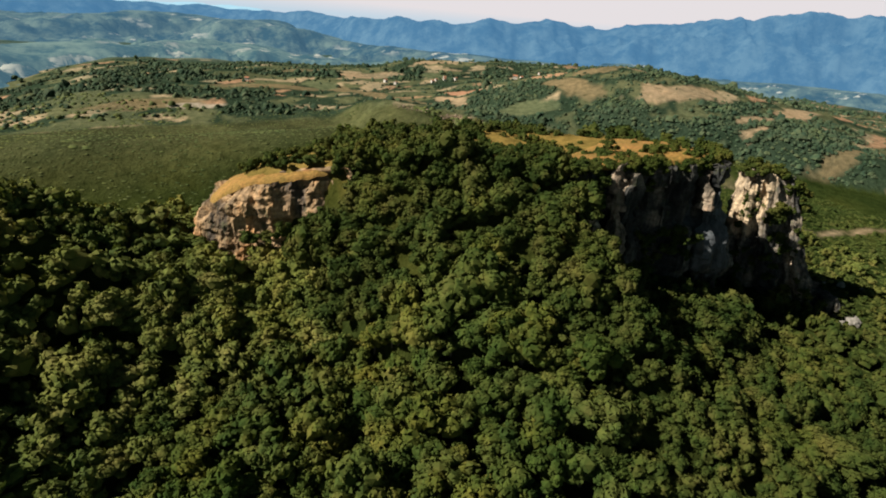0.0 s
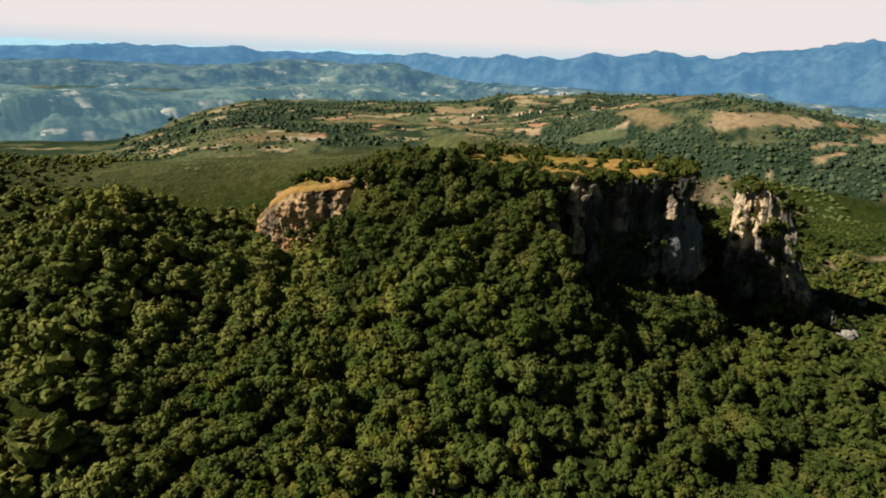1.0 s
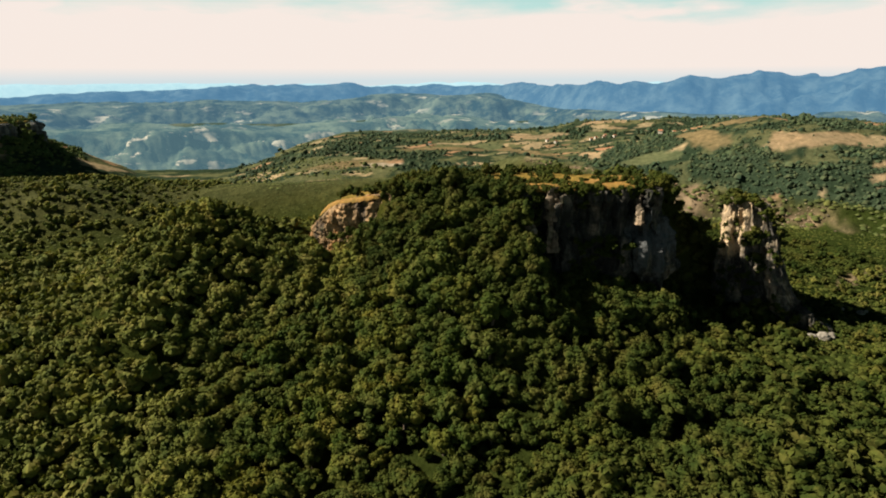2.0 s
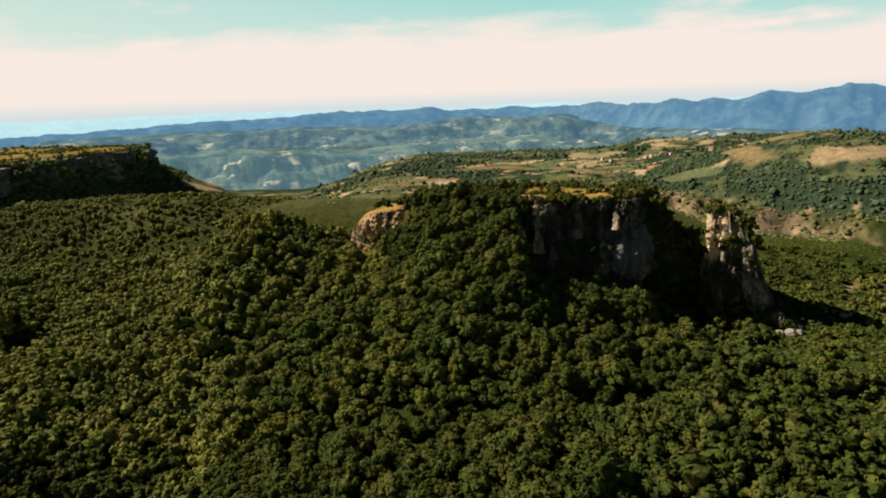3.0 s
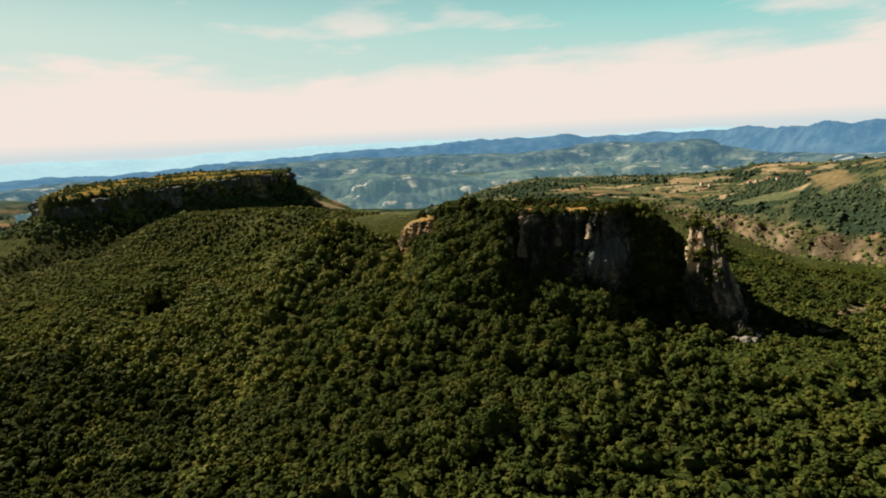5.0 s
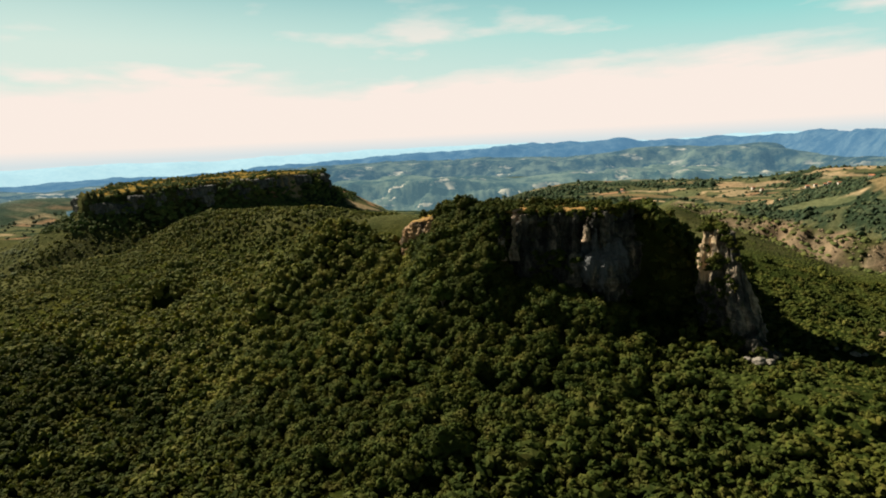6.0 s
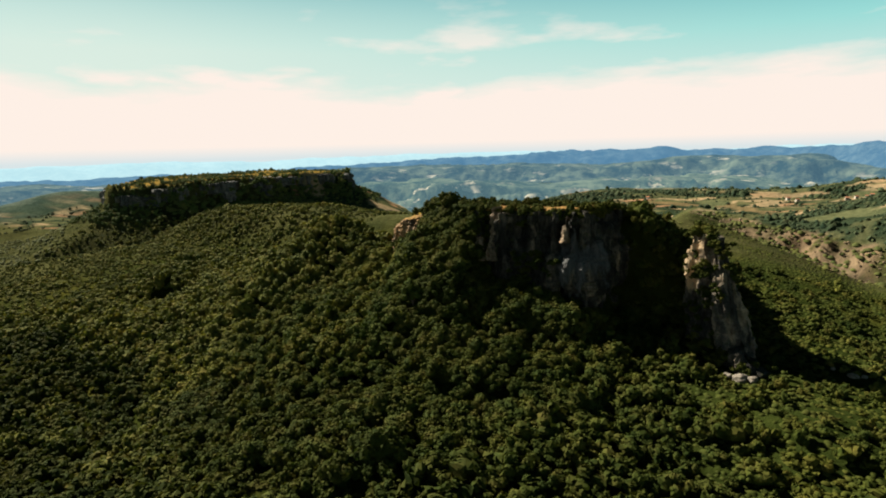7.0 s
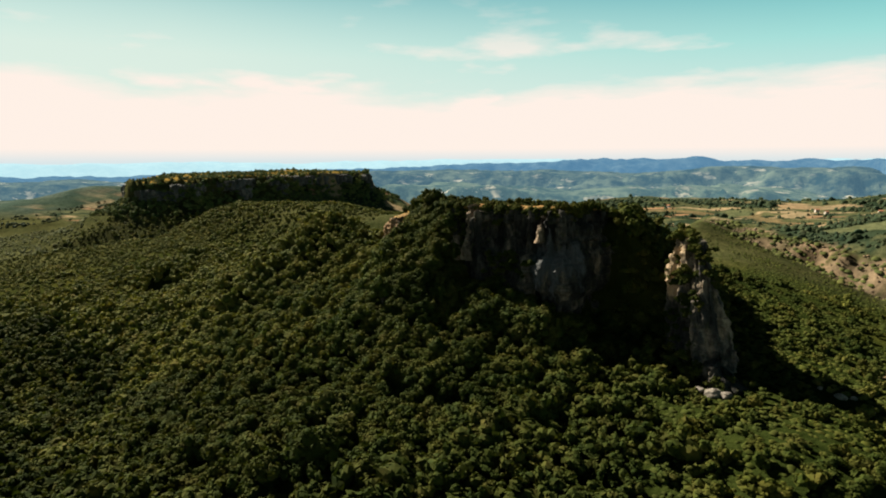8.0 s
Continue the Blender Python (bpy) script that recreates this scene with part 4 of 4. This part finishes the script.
for stand, name, mat, shapes, seed, label in ((rest_near & ~sunny, "woodland", LEAVES, NEAR_CROWNS, 21, "dense dark-green oak wood on the slope below the cliff"), (rest_near & sunny, "upper_woodland", HILL_LEAVES, NEAR_CROWNS, 20, "olive-green oak wood on the slope by the bluff, leaves painted sunlit"),
                                              (rest_far & ~sunny, "outer_woodland", LEAVES, MID_CROWNS, 22, "dark-green low oak wood rolling over the hillside"), (rest_far & sunny & (p[:, 0] > -125), "hillside_woodland", HILL_LEAVES, MID_CROWNS, 29, "olive-green oak wood on the open hillside, leaves painted sunlit"),
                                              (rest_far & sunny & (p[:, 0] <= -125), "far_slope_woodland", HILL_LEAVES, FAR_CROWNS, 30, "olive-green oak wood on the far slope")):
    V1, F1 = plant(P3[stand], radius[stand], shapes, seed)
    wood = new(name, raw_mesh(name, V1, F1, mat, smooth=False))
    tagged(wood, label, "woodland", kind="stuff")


def trunk_mesh():
    bm = bmesh.new()
    rings = [(0.09, -0.45), (0.07, 0.0), (0.055, 0.35), (0.035, 0.8)]
    loops = []
    for k, (r, z) in enumerate(rings):
        loops.append([bm.verts.new((r * math.cos(i * math.pi / 3) + 0.03 * math.sin(2.1 * k), r * math.sin(i * math.pi / 3), z)) for i in range(6)])
    for lo, hi in zip(loops, loops[1:]):
        for i in range(6):
            bm.faces.new((lo[i], lo[(i + 1) % 6], hi[(i + 1) % 6], hi[i]))
    for q in range(4):
        a = q * math.pi / 2 + 0.4
        tip = bm.verts.new((math.cos(a) * 0.5, math.sin(a) * 0.5, 0.75))
        lo = loops[1]
        i = int(a / (math.pi / 3)) % 6
        bm.faces.new((lo[i], lo[(i + 1) % 6], tip))
        bm.faces.new((lo[(i + 1) % 6], loops[2][i], tip))
        bm.faces.new((loops[2][i], lo[i], tip))
    me = bpy.data.meshes.new("trunk")
    bm.to_mesh(me)
    bm.free()
    me.materials.append(BARK)
    return me


TRUNK = trunk_mesh()
CROWN_MESHES = [raw_mesh("crown", v, f, LEAVES_OWN, smooth=False) for v, f in NEAR_CROWNS]
models = []
for me in CROWN_MESHES:
    tree = new("oak_tree")
    tagged(tree, "broad dark-green oak in the dense hillside wood", "tree", group="oaks of the slope")
    for name, data in (("trunk", TRUNK), ("crown", me)):
        child = new(name, data)
        child.parent = tree
    models.append(tree)
tree_rng = np.random.RandomState(33)
for k, i in enumerate(pick):
    m = models[k % len(models)]
    s = float(radius[i])
    wide = tree_rng.uniform(0.84, 1.2)
    place = pose(p[i, 0], p[i, 1], P3[i, 2] + tree_rng.uniform(0.0, 0.3) * s, 0, 0, tree_rng.uniform(0, 360)) @ Matrix.Diagonal((s * wide, s / wide, s * tree_rng.uniform(0.74, 1.15), 1))
    if k < len(models):
        m.matrix_basis = place
    else:
        c = copy_thing(m, Matrix())
        c.matrix_basis = place

# trees and bushes on the flat top, thick along its rim
p = scatter(-60, 46, -16, 52, 2.4, 2)
d = outside(MESA, p[:, 0], p[:, 1])
r = np.random.RandomState(7).rand(len(p))
rim = (d < 0.5) & ((r < 0.9 * step(d, -9, -2.5)) | (r < 0.06) | ((fbm(p[:, 0] / 9, p[:, 1] / 9, 87) > 0.30) & (r < 0.7)))
rim |= (d < -0.5) & (p[:, 0] > -35) & (p[:, 0] < -9) & (r < 0.6)
rim &= ~((p[:, 0] < -38) & (p[:, 1] < 38))
rim &= ~((p[:, 0] > 22) & (p[:, 1] > 2) & (r > 0.3))
rim |= (d < -0.8) & (d > -6) & (r < 0.55)
rim &= ~((p[:, 0] > -6) & (p[:, 0] < 26) & (d < -6.5) & (p[:, 1] < 16) & (r > 0.3))
p = p[rim]
rad = np.random.RandomState(8).uniform(1.0, 2.2, len(p)) * (1 - 0.25 * step(p[:, 0], 10, 25))
tall = np.array([(-38.5, 17.5), (-36.5, 14.5), (-35.5, 18.5), (-33.5, 13.5), (-37.5, 21.5), (-34, 22), (-31, 26), (-28, 29), (-33, 29), (-30, 31.5), (7, -1), (8.4, 0.6), (31, -5), (29.5, -7.5), (32.5, -1.5), (33.5, 2)])
p = np.concatenate([p, tall])
rad = np.concatenate([rad, [2.3, 2.1, 2.7, 2.4, 2.2, 2.6, 2.8, 2.6, 2.2, 2.4, 2.0, 1.5, 1.6, 1.4, 1.7, 1.5]])
V1, F1 = plant(np.column_stack([p, land(p[:, 0], p[:, 1])]), rad, BUSHES, 23, (0.6, 1.1))
top_wood = new("plateau_thicket", raw_mesh("plateau_thicket", V1, F1, LEAVES, smooth=False))
tagged(top_wood, "dark oak bushes ringing dry grass on the flat rock top", "thicket", kind="stuff")

# bushes rooted on the ledges of the rocks
bush_rng = np.random.RandomState(14)
ledge = [(6, -14.6, -6), (8, -15.2, -8), (12, -16.2, -9), (14, -16.6, -7), (10, -15.4, -10.5), (17, -17, -10), (15, -16.6, -5.6), (11, -15.8, -6.4), (18.5, -16.8, -7.4), (5, -15.4, -11), (-5, -12, -4), (-9, -9, 0), (8, -12, 3), (12, -12, 4.5), (20, -13.5, 4.5), (25, -14, 5), (29, -11.5, 5), (-3, -13.2, 4),
         (31, -7, 7), (32, -5, 7.5), (30, -9, 6.5), (7, -3, 7.0), (61, -24, -26), (64, -27, -27.5), (68, -25, -27), (66, -28, -28), (57, -21, -24), (55, -18, -24)]
on_pillar = []
for _ in range(44):
    i, h = bush_rng.choice((0, 5, 6, 7, 8, 8, 9, 9, 10, 10)), bush_rng.uniform(0.2, 0.97)
    n = (i + 1) % len(PILLAR_FOOT)
    f = bush_rng.uniform(0, 1)
    low, high = np.array(PILLAR_FOOT[i]) * (1 - f) + np.array(PILLAR_FOOT[n]) * f, np.array(PILLAR_TOP[i]) * (1 - f) + np.array(PILLAR_TOP[n]) * f
    spot = low + (high - low) * h ** 0.75
    out = spot - np.array((56.5, -8.0)) * h - np.array((62.0, -12.0)) * (1 - h)
    on_pillar.append((*(spot + 0.9 * out / np.hypot(*out)), -33 + 33.6 * h))
ledge += on_pillar
pts = []
for x, y, z in ledge:
    for _ in range(3):
        pts.append((x + bush_rng.uniform(-1.3, 1.3), y + bush_rng.uniform(-0.6, 0.9), z + bush_rng.uniform(-0.9, 0.9)))
pts = np.array(pts)
hug = np.column_stack([bush_rng.uniform(-14, -2, 60), np.zeros(60), bush_rng.uniform(-18, 5, 60)])
hug[:, 1] = -13.5 + 0.55 * np.abs(hug[:, 0] - 1) - 0.06 * (5 - hug[:, 2]) + bush_rng.uniform(-0.6, 0.4, 60)
brow = np.column_stack([bush_rng.uniform(-9, 35, 175), np.zeros(175), bush_rng.uniform(4.9, 6.8, 175)])
brow[:, 2] += 1.0 * step(brow[:, 0], 18, 30)
brow[:, 1] = -11.4 - 0.05 * brow[:, 0] + bush_rng.uniform(-0.8, 3.4, 175) + 7.0 * step(brow[:, 0], 27, 36)
east = np.column_stack([bush_rng.uniform(34, 38, 34), bush_rng.uniform(-2, 20, 34), bush_rng.uniform(-8, 4, 34)])
foot = np.array([(-37, 12.0, -5.0), (-39, 12.6, -5.4), (-41, 13.2, -6.2), (-43, 13.8, -7.2), (-45, 14.6, -8.2), (-47, 15.6, -9.4), (-49.5, 16.8, -10.6), (-52, 18.4, -11.6), (-55, 20.6, -12.8), (-37, 13.5, -2.6), (-35.5, 14, -1.0), (-37, 16, 0.6), (-36.2, 18.5, 1.6), (-37.5, 20.5, 1.4), (-34.5, 15.5, 1.2), (-37.6, 15.2, 1.6), (-38.6, 16.6, 2.0), (-36.0, 14.2, 2.4), (-38.4, 13.2, -1.8), (-36.2, 12.4, -3.0), (-34.4, 12.8, -0.4), (-33.4, 11.2, -3.4), (-31.6, 10.4, -2.4), (-36.8, 17.2, 3.6), (-35.0, 15.8, 3.8), (-34.5, 13, 1.5), (-33, 13.5, 3.5), (-34.5, 14.5, 4.6), (-32.5, 14, 4.8), (-35.5, 13.8, 3.4), (-31, 12.5, 4.2), (-33.4, 15, 5.2), (-36, 14.5, 4.4), (-33.8, 13.0, 4.4), (-35.2, 12.4, -1.2),
                 (52.6, -2.2, 1.0), (54, -3.6, 1.2), (55.6, -5.2, 1.1), (56.6, -7.6, 0.8), (57.4, -9.6, 0.4), (54.2, -6.2, 0.8), (58, -6.8, -1.5), (59, -10.5, -3.5)])
pts = np.concatenate([pts, hug, brow, east, foot])
sizes = bush_rng.uniform(0.7, 1.5, len(pts))
sizes[-len(foot):] *= 1.6
V1, F1 = plant(pts, sizes, BUSHES, 26)
bushes = new("ledge_bushes", raw_mesh("ledge_bushes", V1, F1, LEAVES, smooth=False))
tagged(bushes, "green bushes rooted in cracks and ledges of the rock", "bushes", kind="stuff")

# thicket on and under the second table
p = scatter(-462, -245, 80, 356, 3.7, 6)
d2 = outside(TABLE, p[:, 0], p[:, 1])
r = np.random.RandomState(17).rand(len(p))
top = (d2 < -1) & (fbm(p[:, 0] / 20, p[:, 1] / 20, 57) > 0.14 - 0.42 * step(-p[:, 1], -225, -170) - 0.15 * step(d2, -6, -3)) & (r < 0.85)
keep = ((d2 > 3.5) & (d2 < 30) & (r < 0.75)) | top | ((d2 < -1) & (r < 0.03))
p, d2 = p[keep], d2[keep]
rad = np.random.RandomState(18).uniform(1.2, 3.3, len(p)) * (1 - 0.3 * step(-d2, 0, 2)) * (1 + 0.8 * np.maximum(0, fbm(p[:, 0] / 12, p[:, 1] / 12, 59)))
front = densify(TABLE, 1.6)
front = front[(front[:, 0] > -376) & (front[:, 1] < 322) & (front[:, 0] + 0.3 * front[:, 1] > -347)]
face_rng = np.random.RandomState(28)
face = np.column_stack([front + np.array((3.6, -2.0)), np.zeros(len(front))])
face = np.concatenate([face, face])
out = face_rng.uniform(-0.3, 1.2, len(face))
face[:, :2] += out[:, None] * np.array((3.4, -2.0)) + face_rng.uniform(-1.2, 1.2, (len(face), 2))
face[:, 2] = 3.5 - 11 * out + face_rng.uniform(-4, 3, len(face)) - 5.5 * step(-face[:, 1], -172, -97)
clump = (fbm(face[:, 0] / 14, face[:, 1] / 14, 58) > -0.02) | ((out > 0.65) & (fbm(face[:, 0] / 9, face[:, 1] / 9, 60) > -0.05))
spots3 = np.concatenate([np.column_stack([p, land(p[:, 0], p[:, 1])]), face[clump]])
rad = np.concatenate([rad, face_rng.uniform(1.8, 4.2, int(clump.sum()))])
V1, F1 = plant(spots3, rad, TINY_CROWNS, 27, (0.6, 0.95))
foot = new("table_thicket", raw_mesh("table_thicket", V1, F1, TABLE_LEAVES, smooth=False))
tagged(foot, "dark trees along the rim and foot of the flat-topped hill", "thicket", kind="stuff")

# low wood between the two tables
p = np.concatenate([scatter(-340, -213, -118, 110, 3.5, 7), scatter(-300, -112, 60, 150, 3.6, 77), scatter(52, 160, -105, 30, 7.0, 53)])
d2 = outside(TABLE, p[:, 0], p[:, 1])
r = np.random.RandomState(20).rand(len(p))
keep = (d2 > 26) & free(p, 0.5) & (outside(MESA, p[:, 0], p[:, 1]) > 18) & (r < np.where(p[:, 0] > 50, step(p[:, 0], 48, 70) * 0.9, 0.92))
keep &= ~((p[:, 0] > 50) & (np.hypot(p[:, 0] - 88, p[:, 1] + 15) < 5)) & (along(np.array([(98, 2), (112, 12), (126, 13), (160, 6)], float), p[:, 0], p[:, 1]) > 3.5)
p = p[keep]
rad = np.where(p[:, 0] > 50, np.random.RandomState(19).uniform(1.2, 2.0, len(p)), np.random.RandomState(19).uniform(1.1, 2.3, len(p)) * (1 + 0.7 * fbm(p[:, 0] / 13, p[:, 1] / 13, 86)))
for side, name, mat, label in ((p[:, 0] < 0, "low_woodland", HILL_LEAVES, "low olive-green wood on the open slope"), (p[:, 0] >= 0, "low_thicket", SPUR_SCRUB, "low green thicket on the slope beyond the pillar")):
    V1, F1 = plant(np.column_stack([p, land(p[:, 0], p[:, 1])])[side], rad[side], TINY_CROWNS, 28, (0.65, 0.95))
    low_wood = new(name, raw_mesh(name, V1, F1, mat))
    tagged(low_wood, label, "woodland", kind="stuff")

p = scatter(46, 175, -105, 150, 1.3, 54)
r = np.random.RandomState(55).rand(len(p))
keep = free(p, 0.5) & (p[:, 0] * 0.66 + p[:, 1] * 0.75 < 140) & (outside(MESA, p[:, 0], p[:, 1]) > 14) & (r < 0.55 + 0.9 * fbm(p[:, 0] / 12, p[:, 1] / 12, 56))
keep &= (np.hypot(p[:, 0] - 88, p[:, 1] + 15) > 5) & (along(np.array([(98, 2), (112, 12), (126, 13), (160, 6)], float), p[:, 0], p[:, 1]) > 2.5)
p = p[keep]
rad = np.random.RandomState(57).uniform(0.4, 0.95, len(p)) * (1 - 0.3 * step(p[:, 1], 20, 60))
V1, F1 = plant(np.column_stack([p, land(p[:, 0], p[:, 1])]), rad, SHRUBS, 58, (0.35, 0.7), 0.1)
heath = new("slope_scrub", raw_mesh("slope_scrub", V1, F1, SPUR_SCRUB))
tagged(heath, "fine olive-green scrub over the smooth spur", "scrub", kind="stuff")

# smooth green hill behind the rock
p = scatter(-345, 46, 56, 215, 2.3, 67)
d2 = outside(TABLE, p[:, 0], p[:, 1])
p = p[(d2 > 28) & (outside(MESA, p[:, 0], p[:, 1]) > 14) & (np.random.RandomState(68).rand(len(p)) < 0.8)]
rad = np.random.RandomState(69).uniform(0.35, 0.65, len(p)) * (1 + 0.8 * (fbm(p[:, 0] / 16, p[:, 1] / 16, 70) > 0.38))
V1, F1 = plant(np.column_stack([p, land(p[:, 0], p[:, 1])]), rad, SHRUBS, 71, (0.15, 0.32), 0.1)
green = new("hilltop_scrub", raw_mesh("hilltop_scrub", V1, F1, SCRUB))
tagged(green, "even green scrub on the broad hill behind the rock", "scrub", kind="stuff")

# bushes on the eroded bank
p = scatter(50, 165, 20, 165, 2.6, 59)
across = p[:, 0] * 0.66 + p[:, 1] * 0.75 - 150
p = p[(across > -12) & (across < 9) & (fbm(p[:, 0] / 8, p[:, 1] / 8, 62) > -0.12)]
V1, F1 = plant(np.column_stack([p, land(p[:, 0], p[:, 1])]), np.random.RandomState(60).uniform(0.6, 1.7, len(p)), SHRUBS, 61, (0.6, 1.0), 0.1)
bank_bushes = new("bank_bushes", raw_mesh("bank_bushes", V1, F1, SCRUB))
tagged(bank_bushes, "green bushes dotted over a pale eroded bank", "bushes", kind="stuff")

# broken rock on the bank
p = scatter(44, 152, 24, 180, 2.1, 63)
across = p[:, 0] * 0.66 + p[:, 1] * 0.75 - 150
p = p[(np.abs(across + 1) < 8) & (fbm(p[:, 0] / 6, p[:, 1] / 6, 64) > -0.1)]
V1, F1 = plant(np.column_stack([p, land(p[:, 0], p[:, 1])]), np.random.RandomState(65).uniform(0.3, 0.85, len(p)), SHRUBS, 66, (0.4, 1.1), 0.2)
rubble = new("bank_rubble", raw_mesh("bank_rubble", V1, F1, RUBBLE, smooth=False))
tagged(rubble, "broken ochre-grey rock sticking out of the eroded bank", "rubble", kind="stuff")

# scrub farther out
p = scatter(-440, 250, -130, 280, 3.5, 3)
d, d2 = outside(MESA, p[:, 0], p[:, 1]), outside(TABLE, p[:, 0], p[:, 1])
inner = ((p[:, 0] > 40) & (p[:, 1] < 150)) | ((p[:, 0] > -345) & (p[:, 0] < 46) & (p[:, 1] > 56) & (p[:, 1] < 215)) | ((p[:, 0] > -338) & (p[:, 0] < 150) & (p[:, 1] > -118) & (p[:, 1] < 30)) | ((p[:, 0] < -45) & (p[:, 0] > -330) & (p[:, 1] < 180) & (p[:, 1] > 0))
r = np.random.RandomState(9).rand(len(p))
keep = ~inner & (r < np.where((p[:, 1] > 66) & (p[:, 0] < 40), 0.45, 0.9)) & (d > 0.5) & (d2 > 12) & (along(SCAR, p[:, 0], p[:, 1]) > 9) & (p[:, 0] * 0.66 + p[:, 1] * 0.75 < 148)
p = p[keep]
rad = np.random.RandomState(10).uniform(0.7, 1.5, len(p)) * (1 + 0.6 * (fbm(p[:, 0] / 30, p[:, 1] / 30, 89) > 0.25))
V1, F1 = plant(np.column_stack([p, land(p[:, 0], p[:, 1])]), rad, SHRUBS, 24, (0.6, 0.95), 0.1)
scrub = new("hill_scrub", raw_mesh("hill_scrub", V1, F1, SCRUB))
tagged(scrub, "low green scrub over the open slopes", "scrub", kind="stuff")

# the wood runs on under the path
p = scatter(-130, 140, -245, -117, 4.8, 72)
rad = np.random.RandomState(73).uniform(2.7, 5.0, len(p))
V1, F1 = plant(np.column_stack([p, land(p[:, 0], p[:, 1])]), rad, TINY_CROWNS, 74)
lower = new("lower_woodland", raw_mesh("lower_woodland", V1, F1, LEAVES, smooth=False))
tagged(lower, "dark-green oak wood running on down the slope", "woodland", kind="stuff")

# hedges and copses among the fields
p = scatter(-620, 520, 60, 640, 3.6, 4, 0.7)
p = np.concatenate([p[~((p[:, 0] > 88) & (p[:, 0] < 262) & (p[:, 1] < 205))], scatter(88, 262, 36, 205, 2.0, 40, 0.9)])
p = p[np.hypot(p[:, 0], p[:, 1] - 60) < 540]
n1 = fbm(p[:, 0] / 32, p[:, 1] / 24, 95)
across = p[:, 0] * 0.66 + p[:, 1] * 0.75 - 150
belt = (across > 11) & (across < 32) & (fbm(p[:, 0] / 20, p[:, 1] / 20, 96) > -0.05) & (p[:, 0] < 200)
r = np.random.RandomState(13).rand(len(p))
valley = ((across > 8) & (p[:, 0] > 40)) | ((p[:, 1] > 212) & (p[:, 1] < 430) & (p[:, 0] > -150)) | (p[:, 0] < -470)
clear, wooded = np.zeros(len(p), bool), np.zeros(len(p), bool)
for row in FIELDS:
    within = in_field(p[:, 0], p[:, 1], row) > 0.36
    clear, wooded = (clear | within, wooded & ~within) if row[5] != WOOD else (clear & ~within, wooded | within)
keep = (((n1 > 0.15) | belt | (r < 0.13)) & ~clear | wooded | (r < 0.012)) & valley & (outside(TABLE, p[:, 0], p[:, 1]) > 24)
p = p[keep]
rad = 0.75 * np.exp(np.random.RandomState(11).normal(0.35, 0.38, len(p))) * np.where((p[:, 0] > 88) & (p[:, 0] < 262) & (p[:, 1] < 205), 0.74, 1.0) * (1 + 0.5 * fbm(p[:, 0] / 9, p[:, 1] / 9, 41))
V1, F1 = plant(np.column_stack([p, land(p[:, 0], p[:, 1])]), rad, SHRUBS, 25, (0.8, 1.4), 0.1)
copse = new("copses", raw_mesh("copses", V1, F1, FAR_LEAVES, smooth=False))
tagged(copse, "dark copses and hedgerows between pale fields", "woodland", kind="stuff")


# ---------------------------------------------------------------- far village
PLASTER, a, j, b = material("pale plaster")
n = noise_node(a, j, 0.8, 4.0, 0.6)
j(ramp(a, j, n.outputs["Fac"], [(0.3, (0.34, 0.30, 0.25)), (0.7, (0.46, 0.42, 0.36))]).outputs[0], b.inputs["Base Color"])
TILES, a, j, b = material("clay roof tiles")
n = noise_node(a, j, 1.2, 4.0, 0.6)
j(ramp(a, j, n.outputs["Fac"], [(0.3, (0.22, 0.09, 0.05)), (0.7, (0.38, 0.17, 0.09))]).outputs[0], b.inputs["Base Color"])
PANE, a, j, b = material("dark window")
b.inputs["Base Color"].default_value, b.inputs["Roughness"].default_value = (0.03, 0.035, 0.04, 1), 0.2


def part(name, bm, mat, parent, label=""):
    me = bpy.data.meshes.new(name)
    bm.to_mesh(me)
    bm.free()
    me.materials.append(mat)
    ob = new(name, me)
    ob.parent = parent
    if label:
        ob["label"] = label
    return ob


def box(bm, x0, x1, y0, y1, z0, z1):
    bmesh.ops.create_cube(bm, size=1.0, matrix=Matrix.Translation(((x0 + x1) / 2, (y0 + y1) / 2, (z0 + z1) / 2)) @ Matrix.Diagonal((x1 - x0, y1 - y0, z1 - z0, 1)))


def house_model():
    home = tagged(new("house"), "pale plastered farmhouse with a clay-tiled gable roof", "house", group="far village houses")
    bm = bmesh.new()
    box(bm, -4, 4, -3, 3, -2.0, 4.2)
    part("wall", bm, PLASTER, home)
    bm = bmesh.new()
    v = [bm.verts.new(q) for q in ((-4.5, -3.6, 4.0), (4.5, -3.6, 4.0), (4.5, 0, 6.2), (-4.5, 0, 6.2), (-4.5, 3.6, 4.0), (4.5, 3.6, 4.0), (-4.5, 0, 5.8), (4.5, 0, 5.8))]
    for q in ((0, 1, 2, 3), (3, 2, 5, 4), (0, 6, 7, 1), (6, 4, 5, 7), (0, 3, 6), (3, 4, 6), (1, 7, 2), (2, 7, 5)):
        bm.faces.new([v[i] for i in q])
    part("roof", bm, TILES, home, "red clay-tiled roof")
    for x in (-2.4, 0.0, 2.4):
        bm = bmesh.new()
        box(bm, x - 0.5, x + 0.5, -3.05, -2.9, 1.6, 3.0)
        part("window", bm, PANE, home)
    return home


model = house_model()
house_rng = np.random.RandomState(40)
spots = [(143, 293), (138, 297), (147, 300), (132, 291), (151, 291), (104, 294), (99, 300), (150, 218), (172, 240), (236, 300), (5, 303), (205, 268)]
for k, (x, y) in enumerate(spots):
    place = pose(x, y, float(land(x, y)) + 1.5, 0, 0, house_rng.uniform(-40, 40)) @ Matrix.Diagonal((*([house_rng.uniform(0.24, 0.34)] * 3), 1))
    if k == 0:
        model.matrix_basis = place
    else:
        copy_thing(model, Matrix()).matrix_basis = place
